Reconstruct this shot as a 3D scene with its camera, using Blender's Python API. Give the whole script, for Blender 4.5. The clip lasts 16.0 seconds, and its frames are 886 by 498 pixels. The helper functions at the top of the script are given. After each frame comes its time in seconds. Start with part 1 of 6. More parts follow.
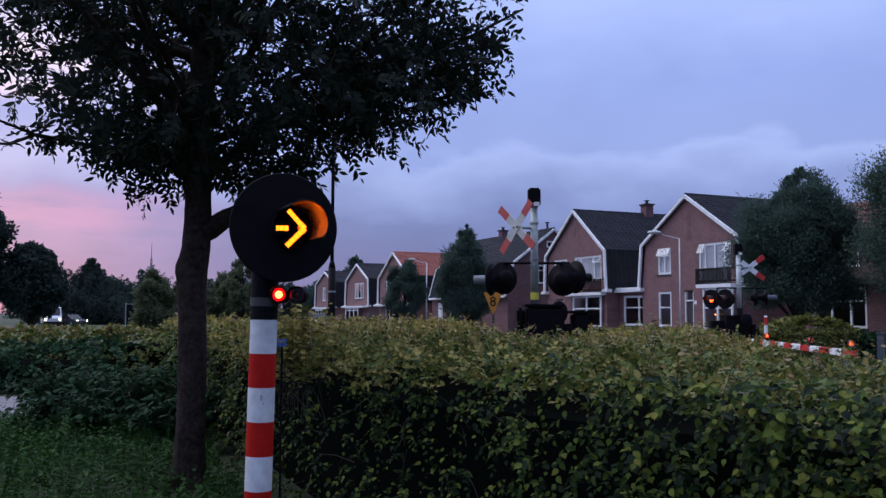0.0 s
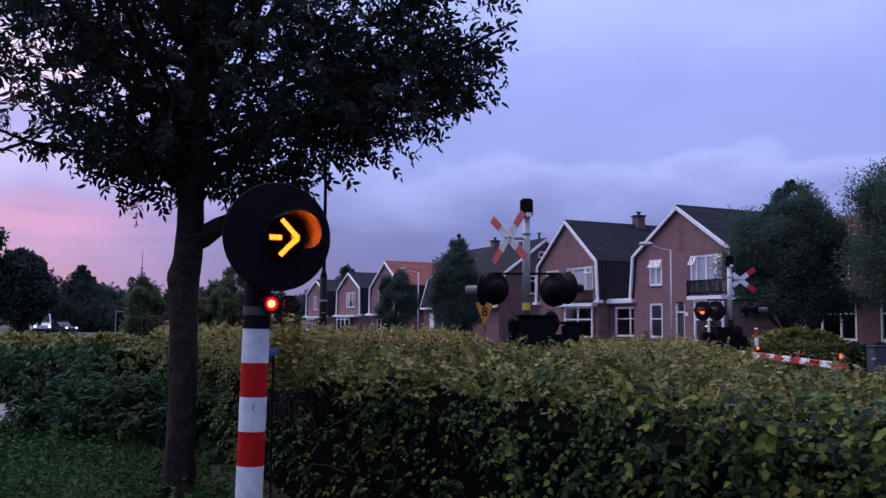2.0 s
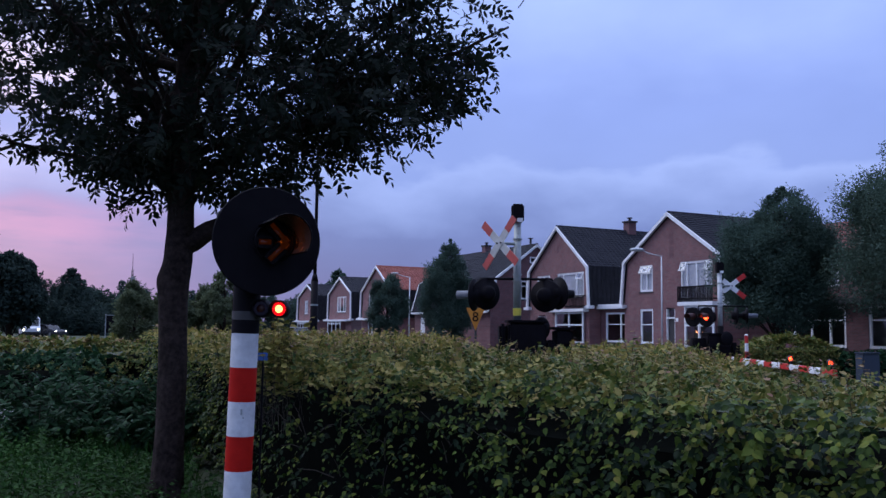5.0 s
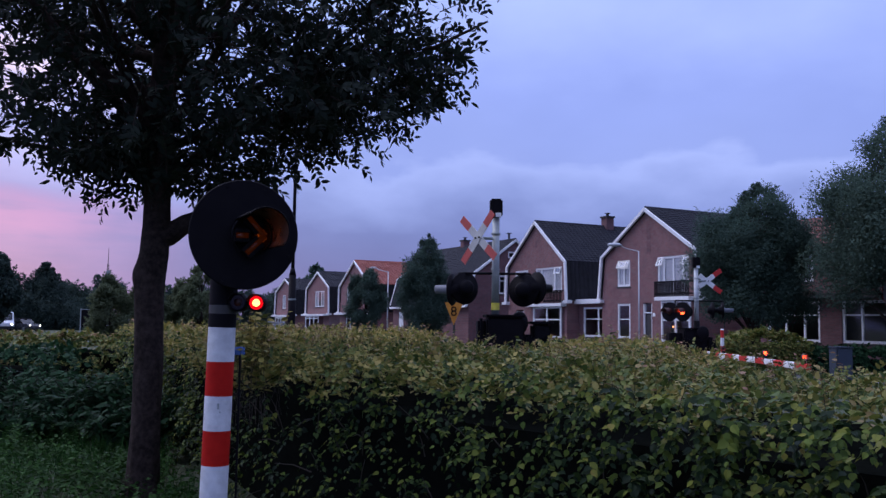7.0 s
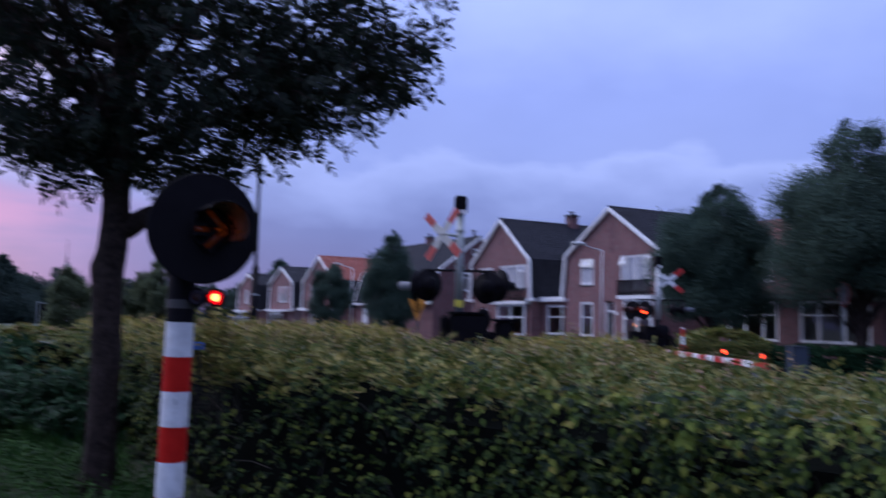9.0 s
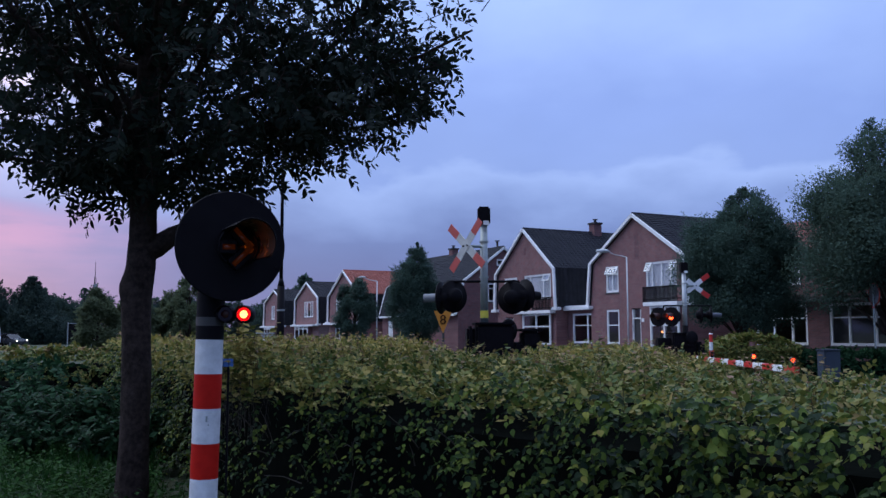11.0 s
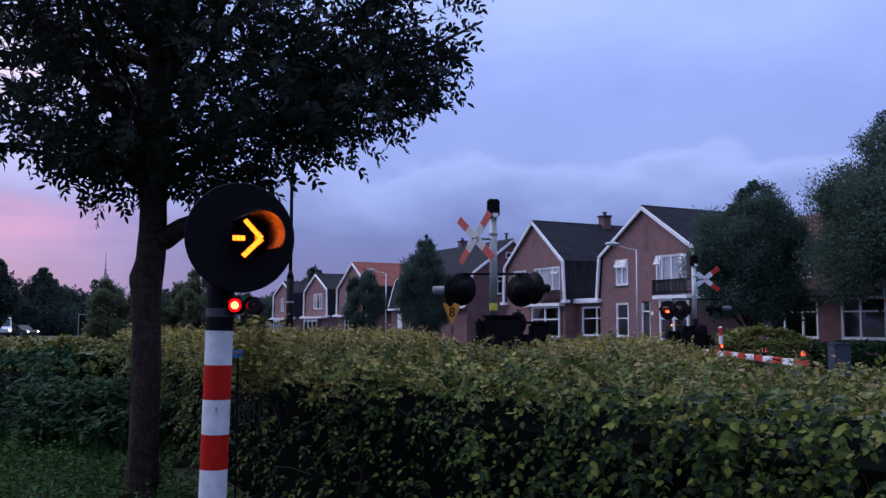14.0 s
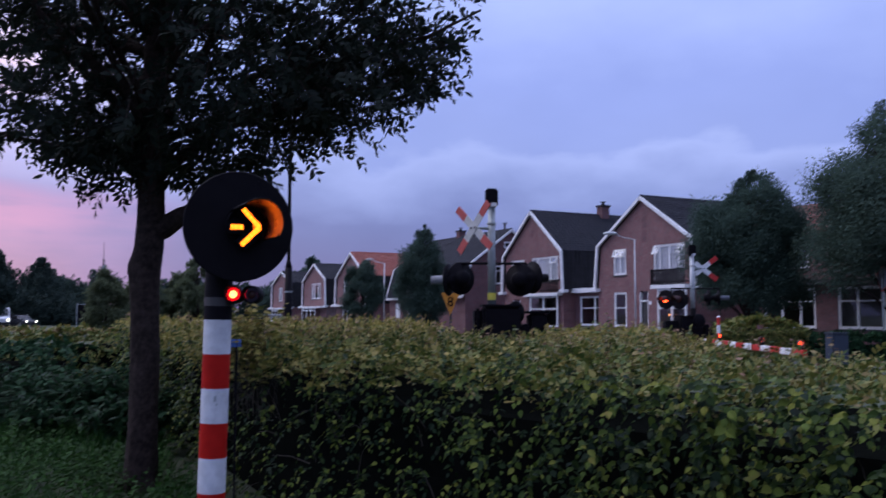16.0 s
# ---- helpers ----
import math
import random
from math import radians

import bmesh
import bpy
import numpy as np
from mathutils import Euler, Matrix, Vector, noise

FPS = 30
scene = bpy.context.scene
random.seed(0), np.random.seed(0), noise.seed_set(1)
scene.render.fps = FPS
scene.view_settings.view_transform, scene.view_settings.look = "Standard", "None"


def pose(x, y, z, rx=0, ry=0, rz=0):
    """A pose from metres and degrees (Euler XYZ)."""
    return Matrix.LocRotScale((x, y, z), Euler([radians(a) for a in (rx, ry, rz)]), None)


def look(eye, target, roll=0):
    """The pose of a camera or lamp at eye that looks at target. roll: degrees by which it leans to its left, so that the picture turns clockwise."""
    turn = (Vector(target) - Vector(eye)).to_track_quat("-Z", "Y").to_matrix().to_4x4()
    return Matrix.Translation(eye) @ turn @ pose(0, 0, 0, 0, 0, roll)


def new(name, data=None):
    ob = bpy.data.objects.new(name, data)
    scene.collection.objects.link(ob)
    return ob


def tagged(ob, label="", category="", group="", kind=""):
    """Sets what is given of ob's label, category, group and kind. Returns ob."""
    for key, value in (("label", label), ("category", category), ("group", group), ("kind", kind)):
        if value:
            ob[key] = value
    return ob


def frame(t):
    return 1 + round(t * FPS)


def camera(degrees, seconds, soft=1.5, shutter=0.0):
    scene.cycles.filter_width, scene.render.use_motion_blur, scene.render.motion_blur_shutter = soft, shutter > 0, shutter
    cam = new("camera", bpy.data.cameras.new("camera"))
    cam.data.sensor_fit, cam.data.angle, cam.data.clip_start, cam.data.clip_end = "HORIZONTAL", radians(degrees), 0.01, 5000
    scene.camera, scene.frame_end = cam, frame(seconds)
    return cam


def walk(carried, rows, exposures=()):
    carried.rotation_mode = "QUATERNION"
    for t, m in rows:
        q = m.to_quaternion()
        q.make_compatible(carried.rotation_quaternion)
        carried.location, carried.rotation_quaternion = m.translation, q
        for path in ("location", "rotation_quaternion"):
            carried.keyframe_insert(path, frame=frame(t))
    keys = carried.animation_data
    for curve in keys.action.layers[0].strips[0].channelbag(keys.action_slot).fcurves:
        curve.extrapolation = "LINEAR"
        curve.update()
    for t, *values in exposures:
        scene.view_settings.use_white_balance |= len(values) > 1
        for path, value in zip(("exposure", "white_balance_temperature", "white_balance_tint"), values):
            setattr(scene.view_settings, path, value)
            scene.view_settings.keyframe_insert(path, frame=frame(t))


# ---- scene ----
# camera: hand-held, almost on one spot
cam = camera(53.8, 16.0, soft=1.45, shutter=0.8)
# seconds, stops, kelvin, tint: the camera's colour drifts a little
WHITE_BALANCE = [(0, 0, 6886, 3.9), (0.5, 0, 6617, 4.3), (1.5, 0, 6467, 12.8), (2, 0, 6650, 17.9), (2.5, 0, 6461, 17.5), (3, 0, 6353, 9.6), (5.5, 0, 6353, 4.7), (6, 0, 6323, 5.1), (6.5, 0, 6223, 4.8), (7, 0, 6430, 11.8), (7.5, 0, 6382, 9.2), (8, 0, 6382, 9.2), (8.5, 0, 6207, 11.6), (9, 0, 6274, 12.3), (9.5, 0, 6186, 8.6), (12, 0, 6445, -4.4), (12.5, 0, 6353, 4.7), (13.5, 0, 6391, 10.7), (14, 0, 6442, 8.4), (14.5, 0, 6421, 10.3), (15.5, 0, 6533, 7.1), (16, 0, 6648, 10.3)]
walk(cam, [
    (0, pose(0.000, 0.000, 1.600, 94.20, -0.10, 0.00)),
    (0.5, pose(-0.005, -0.007, 1.603, 94.54, -0.46, -0.16)),
    (1, pose(-0.009, -0.012, 1.604, 94.64, -0.51, -0.27)),
    (1.5, pose(-0.009, -0.009, 1.605, 94.80, -0.51, -0.38)),
    (2, pose(-0.008, -0.005, 1.603, 94.84, -0.50, -0.57)),
    (2.5, pose(-0.005, -0.007, 1.604, 94.90, -0.52, -0.68)),
    (3, pose(-0.002, -0.008, 1.605, 94.92, -0.61, -0.79)),
    (5.5, pose(0.002, -0.011, 1.606, 95.19, -0.82, -1.45)),
    (6, pose(0.002, -0.014, 1.605, 95.16, -0.88, -2.24)),
    (6.5, pose(0.002, -0.013, 1.606, 95.04, -0.81, -2.52)),
    (7, pose(0.003, -0.006, 1.603, 94.83, -0.76, -2.56)),
    (7.5, pose(0.001, -0.001, 1.605, 94.83, -0.89, -2.23)),
    (8, pose(0.000, -0.004, 1.601, 94.87, -0.98, -2.19)),
    (8.1, pose(0.001, -0.005, 1.600, 94.84, -0.59, -2.10)),
    (8.2, pose(0.002, -0.006, 1.599, 94.58, -0.80, -2.44)),
    (8.3, pose(0.002, -0.007, 1.598, 93.88, -0.73, -3.36)),
    (8.4, pose(0.003, -0.008, 1.597, 93.57, -1.09, -3.99)),
    (8.5, pose(0.004, -0.009, 1.596, 93.66, -1.39, -4.64)),
    (8.6, pose(0.007, -0.007, 1.598, 93.81, -1.13, -5.09)),
    (8.7, pose(0.010, -0.005, 1.599, 94.08, -1.20, -5.26)),
    (8.8, pose(0.013, -0.002, 1.600, 94.40, -1.08, -5.29)),
    (8.9, pose(0.016, -0.000, 1.601, 94.48, -0.78, -5.12)),
    (8.967, pose(0.019, 0.002, 1.603, 94.55, -1.24, -5.26)),
    (9, pose(0.019, 0.002, 1.603, 94.66, -1.24, -4.90)),
    (9.033, pose(0.019, 0.002, 1.603, 94.77, -1.24, -4.54)),
    (9.1, pose(0.019, 0.002, 1.603, 94.80, -0.57, -4.27)),
    (9.2, pose(0.019, 0.002, 1.603, 94.81, -0.40, -3.84)),
    (9.3, pose(0.020, 0.002, 1.603, 94.71, -0.25, -3.54)),
    (9.4, pose(0.020, 0.002, 1.604, 94.56, -0.09, -3.46)),
    (9.5, pose(0.020, 0.001, 1.604, 94.68, -0.00, -3.19)),
    (9.6, pose(0.020, 0.001, 1.604, 94.82, 0.82, -2.79)),
    (12, pose(0.004, -0.015, 1.602, 95.45, -0.47, -3.38)),
    (12.5, pose(0.005, -0.013, 1.600, 95.29, -0.45, -3.16)),
    (13, pose(0.007, -0.003, 1.598, 95.07, -0.34, -3.01)),
    (13.5, pose(0.007, 0.005, 1.598, 94.92, -0.24, -2.86)),
    (14, pose(0.006, 0.007, 1.601, 94.90, -0.10, -2.66)),
    (14.5, pose(0.006, 0.014, 1.600, 94.84, -0.13, -2.70)),
    (15, pose(0.009, 0.016, 1.597, 94.64, -0.10, -2.82)),
    (15.5, pose(0.006, 0.015, 1.595, 94.39, -0.10, -2.74)),
    (15.93, pose(0.006, 0.008, 1.597, 94.25, -0.08, -2.77)),
    (15.97, pose(0.006, 0.007, 1.597, 94.17, -0.08, -2.67)),
    (16, pose(0.006, 0.007, 1.597, 94.23, -0.08, -2.77)),
], exposures=WHITE_BALANCE)

# ---- light: overcast dusk ----
SUN_TURN = radians(-35)          # the sun has set ahead, to the left
world = bpy.data.worlds.new("dusk_sky")
scene.world = world
world.use_nodes = True


class Nodes:
    """A thin layer over a node tree."""

    def __init__(self, tree):
        self.tree = tree
        tree.nodes.clear()

    def add(self, kind):
        return self.tree.nodes.new(kind)

    def put(self, socket, value):
        if isinstance(value, bpy.types.NodeSocket):
            self.tree.links.new(value, socket)
        elif value is not None:
            socket.default_value = value

    def math(self, op, a, b=None, clamp=False):
        node = self.add("ShaderNodeMath")
        node.operation, node.use_clamp = op, clamp
        self.put(node.inputs[0], a)
        if b is not None:
            self.put(node.inputs[1], b)
        return node.outputs[0]

    def mix(self, fac, a, b, blend="MIX"):
        node = self.add("ShaderNodeMix")
        node.data_type, node.blend_type = "RGBA", blend
        self.put(node.inputs[0], fac)
        self.put(node.inputs[6], a)
        self.put(node.inputs[7], b)
        return node.outputs[2]

    def ramp(self, fac, stops, interpolation="LINEAR"):
        node = self.add("ShaderNodeValToRGB")
        node.color_ramp.interpolation = interpolation
        el = node.color_ramp.elements
        while len(el) < len(stops):
            el.new(0.5)
        for e, (at, colour) in zip(el, stops):
            e.position, e.color = at, (*colour, 1)
        self.put(node.inputs[0], fac)
        return node.outputs[0]

    def noise(self, vector, scale, detail=4.0, rough=0.55):
        node = self.add("ShaderNodeTexNoise")
        node.inputs["Scale"].default_value = scale
        node.inputs["Detail"].default_value = detail
        node.inputs["Roughness"].default_value = rough
        self.put(node.inputs["Vector"], vector)
        return node.outputs[0]


def make_sky():
    n = Nodes(world.node_tree)
    way = n.add("ShaderNodeTexCoord").outputs["Generated"]
    sep = n.add("ShaderNodeSeparateXYZ")
    n.put(sep.inputs[0], way)
    x, y, z = sep.outputs
    stretch = n.add("ShaderNodeMapping")
    stretch.inputs["Scale"].default_value = (1.0, 1.0, 2.0)
    n.put(stretch.inputs[0], way)
    cloud = n.noise(stretch.outputs[0], 7.5, 5, 0.48)
    fine = n.noise(stretch.outputs[0], 2.6, 4, 0.5)
    # cloud decks by height, wavering
    high = n.math("ADD", z, n.math("MULTIPLY", n.math("SUBTRACT", cloud, 0.5), 0.13))
    deck = n.ramp(high, [(0.0, (0.120, 0.150, 0.37)), (0.05, (0.135, 0.178, 0.45)), (0.10, (0.160, 0.214, 0.52)), (0.14, (0.25, 0.325, 0.70)),
                         (0.178, (0.345, 0.435, 0.87)), (0.192, (0.275, 0.36, 0.79)), (0.25, (0.285, 0.375, 0.84)), (0.36, (0.385, 0.495, 1.0)), (0.60, (0.78, 0.90, 1.50)), (1.0, (1.10, 1.25, 2.00))])
    streak = n.ramp(fine, [(0.33, (0.90, 0.91, 0.93)), (0.67, (1.08, 1.07, 1.05))])
    deck = n.mix(1.0, deck, streak, "MULTIPLY")
    # afterglow round the place where the sun went down
    toward = n.math("ADD", n.math("MULTIPLY", x, math.sin(SUN_TURN)), n.math("MULTIPLY", y, math.cos(SUN_TURN)))
    east = n.ramp(n.math("MULTIPLY_ADD", toward, 0.5), [(0.0, (0.52, 0.54, 0.60)), (0.35, (0.72, 0.74, 0.80)), (0.60, (1.0, 1.0, 1.0))])
    east.node.inputs[0].links[0].from_node.inputs[2].default_value = 0.5
    deck = n.mix(1.0, deck, east, "MULTIPLY")
    near_sun = n.add("ShaderNodeMapRange")
    near_sun.interpolation_type = "SMOOTHSTEP"
    n.put(near_sun.inputs[0], toward)
    near_sun.inputs[1].default_value, near_sun.inputs[2].default_value = 0.900, 0.988
    drawn = n.add("ShaderNodeMapping")
    drawn.inputs["Scale"].default_value = (1.6, 1.6, 11.0)
    n.put(drawn.inputs[0], way)
    streaks = n.noise(drawn.outputs[0], 4.2, 5, 0.55)
    low_high = n.math("ADD", z, n.math("ADD", n.math("MULTIPLY", n.math("SUBTRACT", cloud, 0.5), 0.07), n.math("MULTIPLY", n.math("SUBTRACT", streaks, 0.5), 0.05)))
    band = n.ramp(low_high, [(0.0, (0.15, 0.15, 0.15)), (0.045, (0.26, 0.26, 0.26)), (0.085, (0.42, 0.42, 0.42)), (0.112, (0.80, 0.80, 0.80)), (0.138, (0.16, 0.16, 0.16)), (0.2, (0.12, 0.12, 0.12)), (0.25, (0.85, 0.85, 0.85)), (0.38, (0.35, 0.35, 0.35))])
    broken = n.ramp(streaks, [(0.34, (0.62, 0.62, 0.62)), (0.62, (1.12, 1.12, 1.12))])
    glow = n.math("MULTIPLY", n.math("MULTIPLY", near_sun.outputs[0], band), broken, True)
    colour = n.mix(glow, deck, n.ramp(low_high, [(0.13, (0.54, 0.30, 0.60)), (0.22, (1.35, 1.02, 1.18))]))
    # the clear sky above the clouds
    sky = n.add("ShaderNodeTexSky")
    sky.sky_type, sky.sun_disc, sky.sun_elevation, sky.sun_rotation = "NISHITA", False, radians(2.0), SUN_TURN
    bg1, bg2, both, out = n.add("ShaderNodeBackground"), n.add("ShaderNodeBackground"), n.add("ShaderNodeAddShader"), n.add("ShaderNodeOutputWorld")
    n.put(bg1.inputs[0], sky.outputs[0])
    bg1.inputs[1].default_value = 0.015
    n.put(bg2.inputs[0], colour)
    bg2.inputs[1].default_value = 1.12
    n.put(both.inputs[0], bg1.outputs[0])
    n.put(both.inputs[1], bg2.outputs[0])
    n.put(out.inputs[0], both.outputs[0])


make_sky()
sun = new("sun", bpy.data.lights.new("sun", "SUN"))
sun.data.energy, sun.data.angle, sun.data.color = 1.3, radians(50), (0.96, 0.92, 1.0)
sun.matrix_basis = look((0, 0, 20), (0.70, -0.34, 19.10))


# ---- materials ----
def material(name, low, high=None, rough=0.6, metal=0.0, scale=8.0, bump=0.2, stain=0.25, spec=None, island=0.0, piece=0.0, leaf=0.0, tones=None):
    """Two scales of variation between two colours, stains, and fine relief. leaf: how much light passes through."""
    m = bpy.data.materials.new(name)
    m.use_nodes = True
    n = Nodes(m.node_tree)
    spec = spec if spec is not None else (0.10 if leaf else 0.5)
    high = high or tuple(c * 1.25 for c in low)
    where = n.add("ShaderNodeTexCoord").outputs["Object"]
    fine, broad = n.noise(where, scale, 5), n.noise(where, scale * 0.13, 3)
    fac = n.math("ADD", n.math("MULTIPLY", fine, 0.6), n.math("MULTIPLY", broad, 0.4))
    if island or piece:
        geo = n.add("ShaderNodeNewGeometry").outputs["Random Per Island"] if island else n.add("ShaderNodeObjectInfo").outputs["Random"]
        part_of = island or piece
        fac = n.math("ADD", n.math("MULTIPLY", fac, 1 - part_of), n.math("MULTIPLY", geo, part_of))
    else:
        fac = n.math("MULTIPLY_ADD", n.math("SUBTRACT", fac, 0.5), 2.2)
        fac.node.inputs[2].default_value = 0.5
    colour = n.mix(n.math("MAXIMUM", n.math("MINIMUM", fac, 1.0), 0.0), (*low, 1), (*high, 1))
    if tones:
        colour = n.ramp(n.math("MAXIMUM", n.math("MINIMUM", fac, 1.0), 0.0), tones)
    if stain:
        worn = n.ramp(n.noise(where, scale * 0.4, 6, 0.7), [(0.3, (1 - stain,) * 3), (0.6, (1, 1, 1))])
        colour = n.mix(1.0, colour, worn, "MULTIPLY")
    b = n.add("ShaderNodeBsdfPrincipled")
    n.put(b.inputs["Base Color"], colour)
    b.inputs["Metallic"].default_value = metal
    b.inputs["Specular IOR Level"].default_value = spec
    n.put(b.inputs["Roughness"], n.math("MULTIPLY_ADD", fine, 0.3))
    b.inputs["Roughness"].links[0].from_node.inputs[2].default_value = rough - 0.15
    if bump:
        bm_ = n.add("ShaderNodeBump")
        bm_.inputs["Strength"].default_value, bm_.inputs["Distance"].default_value = bump, 0.01
        n.put(bm_.inputs["Height"], fine)
        n.put(b.inputs["Normal"], bm_.outputs[0])
    end = b.outputs[0]
    if leaf:
        t, mixed = n.add("ShaderNodeBsdfTranslucent"), n.add("ShaderNodeMixShader")
        n.put(t.inputs[0], colour)
        mixed.inputs[0].default_value = leaf
        n.put(mixed.inputs[1], end)
        n.put(mixed.inputs[2], t.outputs[0])
        end = mixed.outputs[0]
    n.put(n.add("ShaderNodeOutputMaterial").inputs[0], end)
    return m


def brick_material(name, a, b, mortar):
    m = bpy.data.materials.new(name)
    m.use_nodes = True
    n = Nodes(m.node_tree)
    where = n.add("ShaderNodeTexCoord").outputs["Object"]
    turn = n.add("ShaderNodeMapping")
    turn.inputs["Rotation"].default_value = (radians(90), 0, 0)
    n.put(turn.inputs[0], where)
    t = n.add("ShaderNodeTexBrick")
    n.put(t.inputs["Vector"], turn.outputs[0])
    for key, value in (("Color1", (*a, 1)), ("Color2", (*b, 1)), ("Mortar", (*mortar, 1)), ("Scale", 1.0), ("Mortar Size", 0.008), ("Brick Width", 0.22), ("Row Height", 0.062)):
        t.inputs[key].default_value = value
    grime = n.ramp(n.noise(where, 0.9, 6, 0.7), [(0.3, (0.72, 0.70, 0.70)), (0.65, (1.08, 1.06, 1.05))])
    colour = n.mix(1.0, t.outputs[0], grime, "MULTIPLY")
    p = n.add("ShaderNodeBsdfPrincipled")
    n.put(p.inputs["Base Color"], colour)
    p.inputs["Roughness"].default_value = 0.85
    bump = n.add("ShaderNodeBump")
    bump.inputs["Strength"].default_value, bump.inputs["Distance"].default_value = 0.5, 0.006
    n.put(bump.inputs["Height"], n.math("SUBTRACT", 1.0, t.outputs["Fac"]))
    n.put(p.inputs["Normal"], bump.outputs[0])
    n.put(n.add("ShaderNodeOutputMaterial").inputs[0], p.outputs[0])
    return m


def glass_material(name, tint=(0.98, 0.99, 1.0)):
    m = bpy.data.materials.new(name)
    m.use_nodes = True
    n = Nodes(m.node_tree)
    clear, shine, mixed, edge = n.add("ShaderNodeBsdfTransparent"), n.add("ShaderNodeBsdfGlossy"), n.add("ShaderNodeMixShader"), n.add("ShaderNodeLayerWeight")
    clear.inputs[0].default_value = (*tint, 1)
    shine.inputs["Roughness"].default_value = 0.03
    n.put(mixed.inputs[0], n.math("ADD", n.math("MULTIPLY", n.math("POWER", edge.outputs["Facing"], 4.0), 0.7), 0.055))
    n.put(mixed.inputs[1], clear.outputs[0])
    n.put(mixed.inputs[2], shine.outputs[0])
    n.put(n.add("ShaderNodeOutputMaterial").inputs[0], mixed.outputs[0])
    return m


def glow_material(name, colour, strength):
    m = bpy.data.materials.new(name)
    m.use_nodes = True
    n = Nodes(m.node_tree)
    e = n.add("ShaderNodeEmission")
    e.inputs[0].default_value, e.inputs[1].default_value = (*colour, 1), strength
    n.put(n.add("ShaderNodeOutputMaterial").inputs[0], e.outputs[0])
    return m


def beacon_material(name, colour, strength, wave):
    """A flasher that turns about its own z axis: its skin glows on one side, fades, and is dark on the other. wave: (share of the turn, glow)."""
    m = bpy.data.materials.new(name)
    m.use_nodes = True
    n = Nodes(m.node_tree)
    sep = n.add("ShaderNodeSeparateXYZ")
    n.put(sep.inputs[0], n.add("ShaderNodeTexCoord").outputs["Object"])
    share = n.math("FRACT", n.math("MULTIPLY", n.math("ARCTAN2", sep.outputs[1], sep.outputs[0]), 1 / math.tau))
    glow = n.ramp(share, [(at, (g, g, g)) for at, g in wave])
    skin, e, both = n.add("ShaderNodeBsdfPrincipled"), n.add("ShaderNodeEmission"), n.add("ShaderNodeAddShader")
    skin.inputs["Base Color"].default_value = (colour[0] * 0.05, colour[1] * 0.04, colour[2] * 0.04, 1)
    skin.inputs["Roughness"].default_value = 0.3
    e.inputs[0].default_value = (*colour, 1)
    # the moulded ribs of the lens
    rib = n.add("ShaderNodeCombineXYZ")
    n.put(rib.inputs[2], sep.outputs[2])
    ribs = n.ramp(n.noise(rib.outputs[0], 170.0, 2, 0.6), [(0.32, (0.45,) * 3), (0.62, (1.2,) * 3)])
    n.put(e.inputs[1], n.math("MULTIPLY", n.math("MULTIPLY", glow, ribs), strength))
    n.put(both.inputs[0], skin.outputs[0])
    n.put(both.inputs[1], e.outputs[0])
    n.put(n.add("ShaderNodeOutputMaterial").inputs[0], both.outputs[0])
    return m


GRASS_SOIL = material("soil_and_grass", (0.022, 0.030, 0.012), (0.045, 0.06, 0.02), 0.95, scale=6, bump=0.5)
ASPHALT = material("asphalt", (0.045, 0.045, 0.05), (0.075, 0.075, 0.08), 0.85, scale=40, bump=0.4)
PAVING = material("paving", (0.13, 0.12, 0.13), (0.20, 0.19, 0.20), 0.85, scale=14, bump=0.3)
BARK = material("bark", (0.010, 0.007, 0.006), (0.078, 0.057, 0.048), 0.95, scale=24, bump=1.0, stain=0.6, spec=0.1)
TWIG = material("twig", (0.03, 0.022, 0.016), (0.06, 0.045, 0.03), 0.9, scale=30, bump=0.3)
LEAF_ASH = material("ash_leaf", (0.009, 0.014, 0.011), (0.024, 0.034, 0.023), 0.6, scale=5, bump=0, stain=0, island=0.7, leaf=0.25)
# side tones kept darker than the top's: the face's shade is in them
SIDE_SHADE_TONES = [(0.14, (0.005, 0.013, 0.006)), (0.37, (0.013, 0.030, 0.009)), (0.54, (0.040, 0.070, 0.013)), (0.68, (0.108, 0.150, 0.024)), (0.81, (0.225, 0.222, 0.038)), (0.93, (0.200, 0.095, 0.048))]
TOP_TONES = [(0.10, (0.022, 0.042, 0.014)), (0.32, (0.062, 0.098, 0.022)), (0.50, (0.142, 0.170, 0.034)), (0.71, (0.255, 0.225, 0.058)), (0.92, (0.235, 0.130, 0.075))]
LEAF_HEDGE = material("hornbeam_leaf", (0.012, 0.026, 0.006), (0.075, 0.105, 0.02), 0.5, scale=3.0, bump=0.15, stain=0.2, island=0.55, leaf=0.22, tones=SIDE_SHADE_TONES, spec=0.10)
LEAF_PIECE = material("hornbeam_leaf_large", (0.065, 0.115, 0.032), (0.30, 0.31, 0.088), 0.5, scale=3, bump=0.2, stain=0.2, piece=0.75, leaf=0.22, tones=SIDE_SHADE_TONES, spec=0.10)
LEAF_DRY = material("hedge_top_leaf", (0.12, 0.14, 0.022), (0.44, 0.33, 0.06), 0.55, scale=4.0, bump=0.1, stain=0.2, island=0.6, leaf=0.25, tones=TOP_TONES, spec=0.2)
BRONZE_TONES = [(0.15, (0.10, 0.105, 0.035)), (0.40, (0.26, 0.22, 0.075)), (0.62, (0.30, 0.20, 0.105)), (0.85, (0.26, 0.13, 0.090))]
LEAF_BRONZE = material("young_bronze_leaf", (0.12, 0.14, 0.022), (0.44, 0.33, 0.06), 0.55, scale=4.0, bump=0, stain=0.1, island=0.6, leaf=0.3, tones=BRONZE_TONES)
